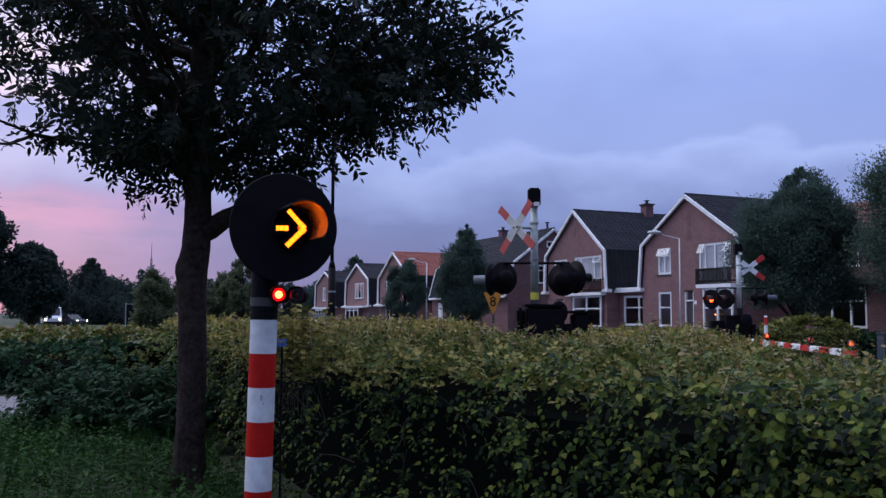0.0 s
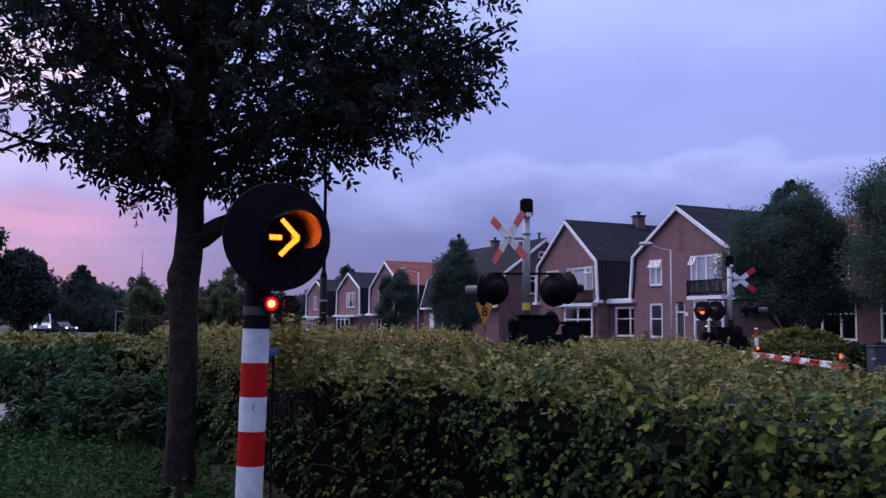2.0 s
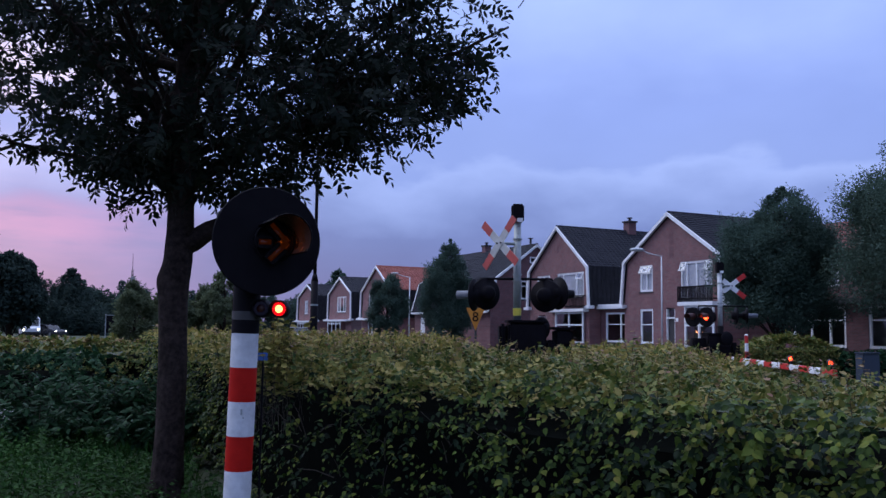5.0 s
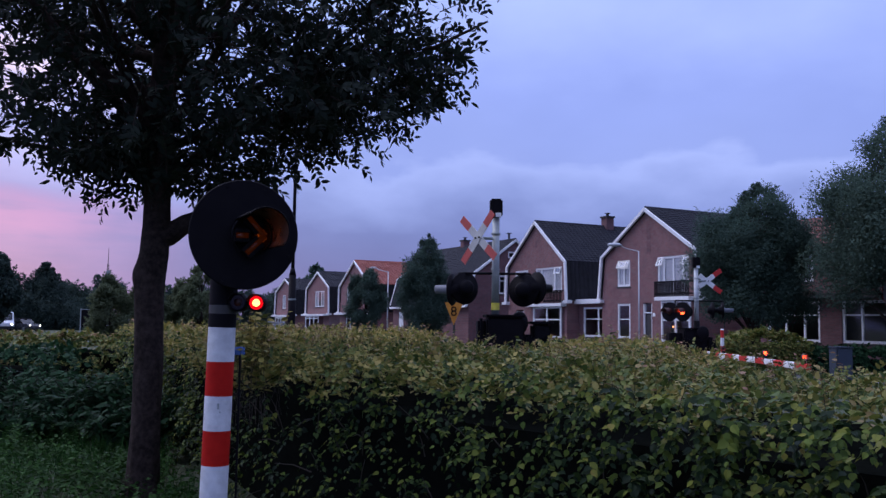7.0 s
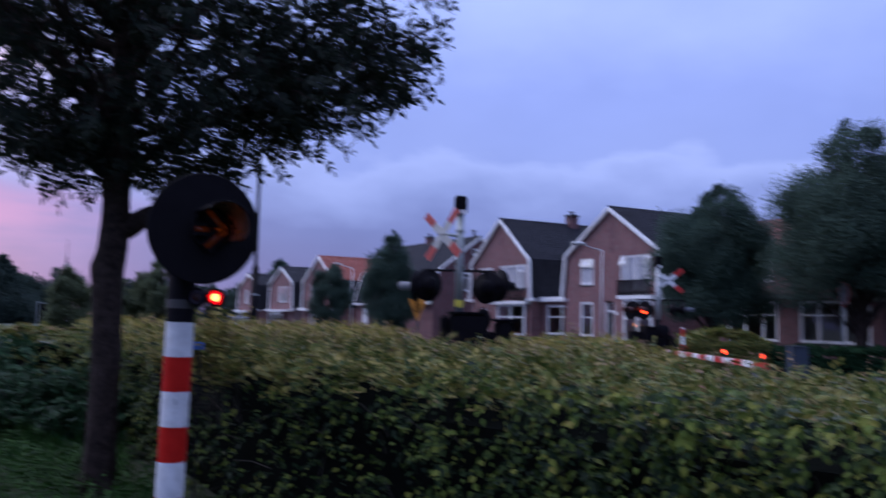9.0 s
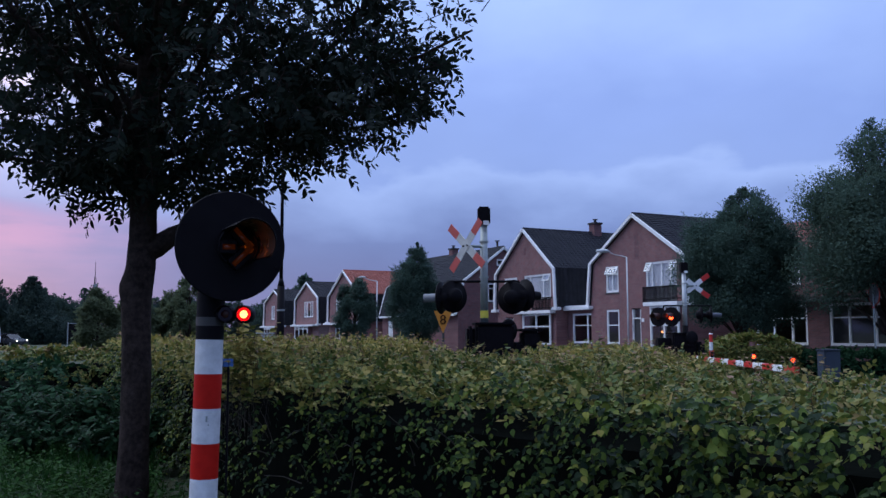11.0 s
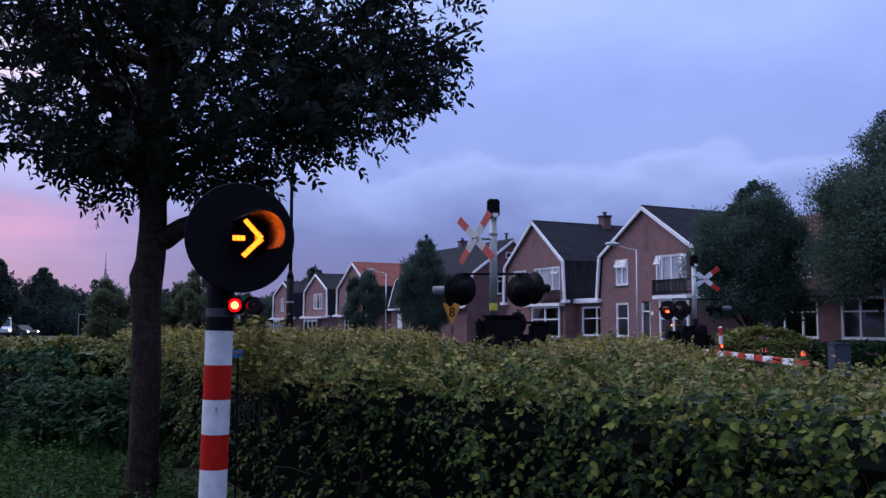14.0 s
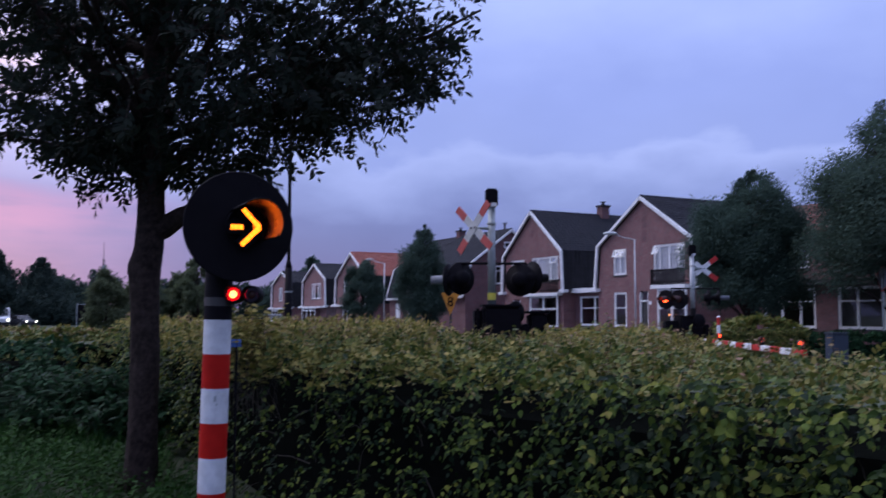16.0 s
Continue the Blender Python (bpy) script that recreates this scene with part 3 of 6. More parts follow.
def pantiles(parent, start, way, out, length, k, y0, depth, mat, name, wide=0.34):
    """Single curved tiles on the courses of a slope."""
    verts, faces = [], []
    n = round((depth - y0) / wide)
    for i in range(k):
        lo = Vector((start[0], 0, start[1])) + way * (length * i / k)
        hi = lo + way * (length / k + 0.05)
        for j in range(n):
            jit = 0.007 + 0.007 * math.sin(i * 7.3 + j * 12.9 + start[0])
            at, base = [y0 + (depth - y0) * (j + f) / n for f in (0.02, 0.32, 0.64, 0.98)], len(verts)
            for lift, p in ((-0.01, lo), (0.048 + jit, lo), (0.020 + jit, hi)):
                for y, hump in zip(at, (0.0, 0.03, 0.026, -0.012)):
                    q = p + out * (lift + (hump if lift > 0 else 0))
                    verts.append((q.x, y, q.z))
            for r in (0, 4):
                faces += [(base + r + c, base + r + c + 1, base + r + c + 5, base + r + c + 4) for c in range(3)]
    mesh = bpy.data.meshes.new(name)
    mesh.from_pydata(verts, [], faces)
    mesh.materials.append(mat)
    ob = new(name, mesh)
    ob.parent = parent
    return tagged(ob, kind="stuff")


def verge(parent, line, y=-0.16, wide=0.18, thick=0.14):
    """White bargeboard along a polyline (x, z)."""
    for (ax, az), (bx, bz) in zip(line, line[1:]):
        mid, ln = ((ax + bx) / 2, (az + bz) / 2), math.hypot(bx - ax, bz - az)
        m = Matrix.Translation((mid[0], y, mid[1])) @ Matrix.Rotation(-math.atan2(bz - az, bx - ax), 4, "Y")
        part("bargeboard", box(B(), 0, 0, 0, ln + 0.08, thick, wide, 0.01, m), WHITE, parent)


def chimney(parent, x, y, z, w=0.75, h=1.2):
    c = part("chimney", span(B(), x - w / 2, x + w / 2, y - w / 2, y + w / 2, z - 0.8, z + h), BRICK_DARK, parent)
    part("cap", span(B(), x - w / 2 - 0.08, x + w / 2 + 0.08, y - w / 2 - 0.08, y + w / 2 + 0.08, z + h, z + h + 0.12, 0.02), DARK_WOOD, c)
    part("pot", tube(tube(B(), (x, y, z + h + 0.1), (x, y, z + h + 0.34), 0.11, 0.10), (x, y, z + h + 0.33), (x, y, z + h + 0.37), 0.2), DARK_WOOD, c)


def house_shell(at, turn, w, wb, zp, zb, ze, depth, label, holes, roof_top, roof_low, wall=None, group="row of gabled brick houses"):
    h = thing("house", pose(*at, 0, 0, 0, turn), label, "house", group)
    wall = wall or BRICK
    facade(h, [(-w, ze), (-wb, zb), (0, zp), (wb, zb), (w, ze)], holes, 0.28, wall)
    facade(h, [(-w, ze), (-wb, zb), (0, zp), (wb, zb), (w, ze)], [], 0.28, wall, "rear_wall", depth - 0.28)
    for s in (-1, 1):
        x0, x1 = sorted((s * w, s * (w - 0.28)))
        part("side_wall", span(B(), x0, x1, 0.28, depth - 0.28, 0, ze), wall, h)
    part("floor_slab", span(B(), -w + 0.29, w - 0.29, 0.30, depth - 0.30, 2.82, 3.0), ROOM, h)
    part("inner_wall", span(B(), -wb + 0.4, wb - 0.4, 3.2, 3.32, 0.02, zb - 0.2), ROOM, h)
    o = 0.14
    for s in (-1, 1):
        slope(h, (s * (w + o), ze - 0.05), (s * (wb + o), zb + 0.10), depth, roof_low)
        slope(h, (s * (wb + o + 0.05), zb + 0.06), (s * 0.02, zp + 0.20), depth, roof_top)
    part("ridge", tube(B(), (0, -0.12, zp + 0.20), (0, depth, zp + 0.20), 0.11, n=10), roof_top, h)
    verge(h, [(-w - 0.14, ze), (-wb - 0.16, zb + 0.02), (0, zp + 0.12)])
    verge(h, [(0, zp + 0.12), (wb + 0.16, zb + 0.02), (w + 0.14, ze)])
    for s in (-1, 1):
        part("corbel", box(B(), s * (w + 0.12), -0.10, ze - 0.12, 0.62, 0.42, 0.2, 0.02), WHITE, h)
    return h


def vent_light(parent, x, z, w, h, tilt):
    """A small top-hung light that stands open: white frame with its own pane."""
    m = Matrix.Translation((x, -0.06, z)) @ Matrix.Rotation(radians(tilt), 4, "X")
    bm = B()
    f = 0.065
    for sx, sz, bw, bh in ((-(w - f) / 2, 0, f, h), ((w - f) / 2, 0, f, h), (0, (h - f) / 2, w - 2 * f, f), (0, -(h - f) / 2, w - 2 * f, f)):
        box(bm, sx, 0, sz, bw, 0.05, bh, 0.0, m)
    v = part("vent_light", bm, WHITE, parent, "white top-hung light tilted open")
    part("pane", box(B(), 0, 0, 0, w - 2 * f, 0.008, h - 2 * f, 0.0, m), GLASS, v).visible_shadow = False


def balcony(h, x0, x1, z, out=0.9, rail=0.95, mat=None, dense=0.2):
    b = part("balcony", span(B(), x0, x1, -out, -0.004, z, z + 0.2, 0.015), WHITE, h)
    for z1 in (z + rail + 0.18, z + 0.32):
        part("rail", span(span(span(B(), x0, x1, -out, -out + 0.06, z1, z1 + 0.07), x0, x0 + 0.06, -out + 0.06, -0.006, z1, z1 + 0.07), x1 - 0.06, x1, -out + 0.06, -0.006, z1, z1 + 0.07), mat or DARK_WOOD, b)
    k = int((x1 - x0) / dense)
    for i in range(k + 1):
        x = x0 + 0.03 + (x1 - x0 - 0.06) * i / k
        part("baluster", span(B(), x - 0.036, x + 0.036, -out + 0.015, -out + 0.045, z + 0.2, z + rail + 0.2), mat or DARK_WOOD, b)
    return b


def bay(h, x0, x1, z1, out=0.8, lights=3):
    """A white ground-floor bay window that carries a balcony or a flat roof."""
    b = part("bay_window", span(B(), x0, x1, -out, -0.006, 0, 0.75), BRICK, h)
    n = lights
    for i in range(n + 1):
        x = x0 + 0.04 + (x1 - x0 - 0.08) * i / n
        part("post", span(B(), x - 0.05, x + 0.05, -out + 0.01, -out + 0.11, 0.754, z1), WHITE, b)
    for z in (0.757, 1.86, z1 - 0.1):
        part("rail", span(B(), x0 + 0.1, x1 - 0.1, -out + 0.02, -out + 0.10, z, z + 0.09), WHITE, b)
    for i in range(n):
        xa, xb = x0 + 0.09 + (x1 - x0 - 0.08) * i / n, x0 - 0.01 + (x1 - x0 - 0.08) * (i + 1) / n
        for za, zb in ((0.85, 1.86), (1.95, z1 - 0.1)):
            pane = part("pane", span(B(), xa, xb, -out + 0.055, -out + 0.063, za, zb), GLASS, b)
            pane.visible_shadow = False
    for x in (x0 + 0.02, x1 - 0.02):
        part("side_panel", span(B(), x - 0.02, x + 0.02, -out + 0.12, -0.008, 0.76, z1), BRICK, b)


def door(parent, x, z0, w, h, y, mat, glass=True):
    d = part("door", span(B(), x, x + w, y + 0.10, y + 0.15, z0, z0 + h * 0.8), mat, parent)
    part("door_frame", span(span(span(B(), x - 0.07, x - 0.004, y, y + 0.16, z0, z0 + h), x + w + 0.004, x + w + 0.07, y, y + 0.16, z0, z0 + h), x - 0.004, x + w + 0.004, y, y + 0.15, z0 + h * 0.81, z0 + h * 0.81 + 0.07), WHITE, d)
    if glass:
        p = part("pane", span(B(), x, x + w, y + 0.09, y + 0.10, z0 + h * 0.85, z0 + h), GLASS, d)
        p.visible_shadow = False
    part("handle", tube(B(), (x + 0.1, y + 0.06, z0 + 1.0), (x + 0.22, y + 0.06, z0 + 1.0), 0.012), GREY, d)


TURN = -65.4


def make_houses():
    # nearest full gable
    w, wb, zp, zb, ze = 4.05, 3.75, 7.95, 5.55, 3.12
    holes = [(-2.62, 3.82, 1.15, 1.5), (0.85, 3.15, 2.45, 2.2), (-2.62, 0.85, 1.15, 1.98), (-0.37, 0.02, 0.75, 2.85), (1.2, 0.9, 2.4, 1.95)]
    h = house_shell((13.48, 47.96), TURN, w, wb, zp, zb, ze, 11.0, "brick gabled house with white bargeboards, balcony and grey tiled mansard roof", holes, SLATE, TILE_BLACK)
    window(h, *holes[0], 0.03, (0.5,), 0.30, 1.0)
    window(h, *holes[1], 0.03, (0.2, 0.5, 0.8), 0.0, 1.0)
    vent_light(h, -2.05, 5.10, 1.02, 0.46, -24)
    vent_light(h, 1.10, 5.08, 0.46, 0.50, -24)
    vent_light(h, 3.02, 5.08, 0.46, 0.50, -24)
    window(h, *holes[2], 0.03, (), 0.45, 0.0)
    door(h, -0.29, 0.05, 0.60, 2.75, 0.02, DARK_WOOD)
    bay(h, 1.85, 4.0, 2.92, 0.65, 2)
    balcony(h, 1.42, 4.05, 2.93, 0.75, 0.78, BLACK, 0.115)
    for z0, z1 in ((6.35, 7.0), (5.6, 6.28)):
        part("niche", span(B(), -0.02, 0.30, -0.012, 0.06, z0, z1), BRICK_DARK, h)
    part("porch_light", ball(B(), (2.95, -0.80, 1.55), 0.045), PORCH, h, "small glowing porch lamp")
    part("house_plate", span(B(), 0.46, 0.66, -0.03, -0.006, 2.1, 2.3, 0.008), WHITE, h)
    # second gable
    w, wb, zp, zb, ze = 3.55, 3.38, 8.30, 5.55, 3.15
    holes = [(-0.1, 3.72, 3.1, 1.6), (-2.65, 3.72, 1.65, 1.55), (-0.35, 0.85, 3.3, 1.9), (-2.5, 0.02, 1.0, 2.55)]
    h = house_shell((8.85, 58.35), TURN, w, wb, zp, zb, ze, 12.0, "brick gabled house with brown tiled mansard roof and chimney", holes, SLATE, TILE_BLACK)
    window(h, *holes[0], 0.03, (0.22, 0.72), 0.0, 1.0)
    window(h, *holes[1], 0.03, (0.5,), 0.3, 0.6)
    vent_light(h, 2.55, 5.08, 0.75, 0.46, -22)
    door(h, -2.42, 0.05, 0.84, 2.45, 0.02, DARK_WOOD)
    bay(h, 0.0, 3.2, 2.72, 0.25, 2)
    balcony(h, 1.45, 3.52, 2.74, 0.45, 0.80, BLACK, 0.16)
    part("canopy", span(B(), -0.75, 1.44, -0.45, -0.004, 2.74, 2.94, 0.015), WHITE, h)
    part("niche", span(B(), -0.12, 0.1, -0.012, 0.06, 6.7, 7.2), BRICK_DARK, h)
    chimney(h, 0.1, 5.9, 8.4, 0.62, 0.72)
    # low flat-roofed part between the two
    ann = thing("annexe", pose(8.85, 58.35, 0, 0, 0, TURN) @ pose(3.56, 0.9, 0), "low brick annexe with a white roof edge between two houses", "annexe")
    facade(ann, [(0.0, 2.9), (3.75, 2.9)], [(0.5, 0.85, 3.0, 1.85)], 0.25, BRICK_DARK)
    part("roof", span(B(), -0.4, 3.75, -0.35, 6.0, 2.905, 3.2, 0.02), WHITE, ann)
    part("back_wall", span(B(), 0.0, 3.75, 5.6, 5.85, 0, 2.9), BRICK_DARK, ann)
    window(ann, 0.5, 0.85, 3.0, 1.85, 0.03, (0.5,), 0.4, 0.0)
    # side-on house with its long slate slope
    ang = TURN + 90
    h = thing("house", pose(8.86, 70.0, 0, 0, 0, ang), "brick house side-on with a long grey slate mansard slope", "house", "row of gabled brick houses")
    L, w, wb = 14.5, 4.2, 3.6
    facade(h, [(-w, 3.0), (-wb, 5.5), (0, 8.2), (wb, 5.5), (w, 3.0)], [(-0.62, 6.85, 0.8, 0.55), (-1.5, 3.95, 0.7, 1.5)], 0.28, BRICK_DARK)
    facade(h, [(-w, 3.0), (-wb, 5.5), (0, 8.2), (wb, 5.5), (w, 3.0)], [], 0.28, BRICK_DARK, "rear_wall", L - 0.28)
    part("inner_wall", span(B(), -wb, wb, 3.0, 3.12, 0, 5.3), ROOM, h)
    window(h, -0.62, 6.85, 0.8, 0.55, 0.03, (), 0, 0)
    window(h, -1.5, 3.95, 0.7, 1.5, 0.03, (), 0.3, 0.6)
    for s in (-1, 1):
        x0, x1 = sorted((s * w, s * (w - 0.28)))
        part("side_wall", span(B(), x0, x1, 0.28, L - 0.28, 0, 3.0), BRICK_DARK, h)
        slope(h, (s * (w + 0.3), 2.95), (s * (wb + 0.14), 5.6), L + 0.1, SLATE)
        slope(h, (s * (wb + 0.18), 5.56), (s * 0.02, 8.4), L + 0.1, SLATE)
    part("ridge", tube(B(), (0, -0.1, 8.4), (0, L, 8.4), 0.11, n=10), SLATE, h)
    for y in (-0.14, L + 0.05):
        verge(h, [(-w - 0.3, 2.95), (-wb - 0.16, 5.55), (0, 8.32)], y)
        verge(h, [(0, 8.32), (wb + 0.16, 5.55), (w + 0.3, 2.95)], y)
    part("gutter", span(B(), -w - 0.42, -w - 0.24, -0.1, L, 2.82, 2.98), WHITE, h)
    for y in (9.6, 12.2):
        part("window", span(B(), -w - 0.03, -w + 0.02, y, y + 0.9, 0.9, 2.5), WHITE, h)
    chimney(h, 0.1, 8.6, 8.3, 0.6, 0.6)
    part("flue", tube(tube(B(), (0, 0.9, 8.3), (0, 0.9, 8.95), 0.09), (0, 0.9, 8.95), (0, 0.9, 9.0), 0.22), DARK_WOOD, h, "thin flue with a flat cap")
    # farther gables
    for (x, y), (w, wb, zp, zb, ze), top, wins in (
            ((-4.94, 87.8), (4.1, 3.95, 7.5, 5.15, 2.6), TILE_RED, [(-2.2, 3.6, 1.5, 1.45), (-2.4, 0.8, 3.4, 1.6)]),
            ((-9.66, 98.78), (3.85, 3.65, 6.95, 5.25, 2.5), SLATE, [(-1.05, 3.2, 3.1, 1.75), (-2.6, 0.8, 4.4, 1.5)]),
            ((-14.8, 110.0), (4.0, 3.75, 6.6, 5.2, 2.4), SLATE, [(-1.3, 3.1, 1.4, 1.7), (-2.4, 0.8, 3.6, 1.5)])):
        h = house_shell((x, y), TURN, w, wb, zp, zb, ze, 11.0, "distant brick gabled house with white bargeboards and red tiled roof" if top is TILE_RED else "distant brick gabled house with white bargeboards and slate roof", wins, top, TILE_BLACK)
        window(h, *wins[0], 0.03, (0.33, 0.66), 0.0, 0.7)
        if top is TILE_RED:
            window(h, *wins[1], 0.03, (0.33, 0.66), 0.3, 0.0)
        else:
            bay(h, wins[1][0], wins[1][0] + wins[1][2], ze - 0.33, 0.6, 3)
        part("canopy", span(B(), -w, w, -0.7, -0.006, ze - 0.32, ze - 0.12, 0.02), WHITE, h)
    # the house behind the trees
    w, wb, zp, zb, ze = 4.6, 4.45, 5.3, 5.2, 2.95
    holes = [(-3.6, 0.95, 3.0, 1.85), (0.55, 0.95, 3.5, 1.85), (-2.1, 3.7, 1.2, 1.4)]
    h = house_shell((18.92, 38.0), TURN, w, wb, zp, zb, ze, 10.0, "brick house with red tiled roof and wide white windows behind trees", holes, ROOF_OLD, ROOF_OLD, BRICK_DARK)
    window(h, *holes[0], 0.03, (0.36, 0.71), 0.34, 0.0)
    window(h, *holes[1], 0.03, (0.28, 0.64), 0.34, 0.0)
    window(h, *holes[2], 0.03, (), 0.0, 0.0)
    part("canopy", span(B(), -w, w, -0.5, -0.006, 2.88, 3.12, 0.02), DARK_WOOD, h)
    # its roof rises from the eaves over the front wall
    bm = B()
    for i in range(6):
        box(bm, 0, 0, 0, 2 * w + 0.7, 0.40, 0.05, 0.0, Matrix.Translation((0, -0.35 + 0.27 * i, 5.42 + 0.24 * i)) @ Matrix.Rotation(radians(41 - 4), 4, "X"))
    tagged(part("front_tiles", bm, ROOF_OLD, h), kind="stuff")


make_houses()


# ---- street lamps, posts and signs ----
def street_lamp(at, top, reach, turn, label, base_r=0.07):
    lamp = thing("street_lamp", pose(*at, 0, 0, 0, turn), label, "street lamp", "street lamps")
    smooth(part("post", tube(B(), (0, 0, 0), (0, 0, top), base_r, base_r * 0.65, 14), PALE_POST, lamp))
    chain = [(0, 0, top - 0.02, base_r * 0.6)] + [(-reach * math.sin(a), 0, top + reach * 0.22 * (1 - math.cos(a)) + reach * 0.10 * math.sin(a), base_r * 0.5) for a in np.linspace(0.25, 1.45, 6)]
    smooth(part("arm", limbs_mesh(B(), [chain], 10), PALE_POST, lamp))
    x, _, z, _ = chain[-1]
    smooth(part("head", ball(B(), (x - 0.28, 0, z + 0.02), 0.34, (1.0, 0.42, 0.28)), PALE_POST, lamp))
    return lamp


street_lamp((10.85, 40.0), 5.05, 0.85, 0, "pale grey street lamp with a curved arm", 0.043)
street_lamp((-1.5, 80.0), 6.2, 1.1, 0, "pale grey street lamp down the street")


def make_posts():
    p = thing("utility_pole", pose(-3.82, 30.0, 0), "tall dark steel pole with a thick lower part", "pole")
    smooth(part("shaft", tube(B(), (0, 0, 3.3), (0, 0, 9.0), 0.062, 0.05, 14), BLACK, p))
    smooth(part("base", tube(tube(B(), (0, 0, 0), (0, 0, 3.15), 0.135, 0.125, 16), (0, 0, 3.15), (0, 0, 3.4), 0.125, 0.064, 16), BLACK, p))
    part("clamp", tube(B(), (0, 0, 2.3), (0, 0, 2.36), 0.137), GREY, p)
    m = thing("radio_mast", pose(-100.4, 300, 0), "slender steel radio mast on the horizon", "mast")
    for k in range(3):
        a = math.tau * k / 3
        part("leg", tube(B(), (0.55 * math.cos(a), 0.55 * math.sin(a), 0), (0.30 * math.cos(a), 0.30 * math.sin(a), 20), 0.09, 0.07, 6), DARK_WOOD, m)
    bm = B()
    for i in range(16):
        z0, z1 = i * 1.25, (i + 1) * 1.25
        for k in range(3):
            a, b = math.tau * k / 3, math.tau * (k + 1) / 3
            r0, r1 = 0.55 - 0.0125 * z0, 0.55 - 0.0125 * z1
            tube(bm, (r0 * math.cos(a), r0 * math.sin(a), z0), (r1 * math.cos(b), r1 * math.sin(b), z1), 0.05, n=5)
    part("bracing", bm, DARK_WOOD, m)
    part("aerial", tube(B(), (0, 0, 20), (0, 0, 25.6), 0.12, 0.06, 6), DARK_WOOD, m)
    part("dish", tube(B(), (0.3, -0.6, 17), (0.3, -0.2, 17), 0.8), GREY, m)
    # inverted triangular railway speed sign
    s = thing("speed_sign", pose(1.26, 22.0, 0, 0, 0, -8), "yellow inverted triangular railway speed sign on a post", "sign")
    part("post", tube(B(), (0, 0, 0), (0, 0, 1.95), 0.03), DARK_WOOD, s)
    part("plate", prism(B(), [(0, 1.55), (0.235, 2.12), (-0.235, 2.12)], -0.055, -0.035), YELLOW, s)
    font = bpy.data.curves.new("figure", "FONT")
    font.body, font.size, font.align_x, font.extrude = "8", 0.34, "CENTER", 0.004
    fig = new("figure", font)
    fig.parent = s
    fig.matrix_basis = pose(0, -0.062, 1.78, 90, 0, 0)
    font.materials.append(BLACK)
    # round traffic sign, seen almost edge-on
    r = thing("traffic_sign", pose(16.95, 30.0, 0, 0, 0, 86), "round traffic sign on a thin post, seen from its grey back", "sign")
    part("post", tube(B(), (0, 0, 0), (0, 0, 3.22), 0.032), GREY, r)
    part("plate", tube(B(), (0, -0.05, 2.88), (0, -0.034, 2.88), 0.38, n=36), DULL_BLUE, r, "grey sheet back of the sign")
    part("sign_face", tube(B(), (0, -0.058, 2.88), (0, -0.0505, 2.88), 0.37, n=36), WHITE, r)
    part("rim", lathe(B(), [(0.375, -0.008), (0.40, -0.008), (0.40, 0.028), (0.375, 0.028), (0.375, -0.008)], pose(0, -0.034, 2.88, 90, 0, 0), 40), FADED_RED, r)
    for z in (2.66, 3.06):
        part("clip", span(B(), -0.045, 0.045, -0.034, 0.036, z, z + 0.04), GREY, r)
    part("band", tube(B(), (0, 0, 2.40), (0, 0, 2.45), 0.045), RED, r)
    # low marker post by the far barrier
    q = thing("marker_post", pose(9.95, 27.0, 0), "short red and white banded marker post", "post")
    for i in range(6):
        part("band", tube(B(), (0, 0, 0.25 * i), (0, 0, 0.25 * (i + 1)), 0.055, n=12), RED if i % 2 else WHITE, q)
    part("cap", ball(B(), (0, 0, 1.5), 0.057, (1, 1, 0.6)), WHITE, q)
    u = thing("utility_cabinet", pose(11.18, 22.0, 0, 0, 0, 15), "slate-blue utility cabinet behind the hedge", "cabinet")
    part("body", span(B(), -0.25, 0.25, -0.15, 0.15, 0, 1.09, 0.02), SLATE_BLUE, u)
    part("lid", span(B(), -0.27, 0.27, -0.17, 0.17, 1.094, 1.13, 0.012), SLATE_BLUE, u)
    v = thing("marker_sign", pose(-1.145, 6.26, 0), "small blue plate on a short stake in the hedge", "sign")
    part("stake", span(B(), -0.007, 0.007, -0.02, -0.006, 0, 1.41), BLACK, v)
    part("plate", span(B(), -0.045, 0.035, -0.032, -0.022, 1.36, 1.415, 0.003), PLATE_BLUE, v)


make_posts()


# ---- the level crossing ----
DULL = material("weathered_grey_paint", (0.10, 0.11, 0.13), (0.16, 0.17, 0.20), 0.6, scale=12, bump=0.08)


def crossbuck(parent, m, white, red, lean=45, ends=(-1, 1)):
    """St Andrew's cross: two blades with red ends."""
    for i, a in enumerate((lean, -lean)):
        t = m @ Matrix.Translation((0, -0.012 * i, 0)) @ Matrix.Rotation(radians(a), 4, "Y")
        blade = part("cross_blade", box(B(), 0, 0, 0, 0.61, 0.012, 0.155, 0.0, t), white, parent)
        for s in ends:
            part("red_end", box(B(), s * 0.4575, 0, 0, 0.305, 0.0125, 0.155, 0.0, t), red, blade, "red end of the cross blade")
    for s in (-1, 1):
        part("bolt", tube(B(), m @ Vector((s * 0.05, -0.04, 0)), m @ Vector((s * 0.05, 0.03, 0)), 0.018), DARK_WOOD, parent)


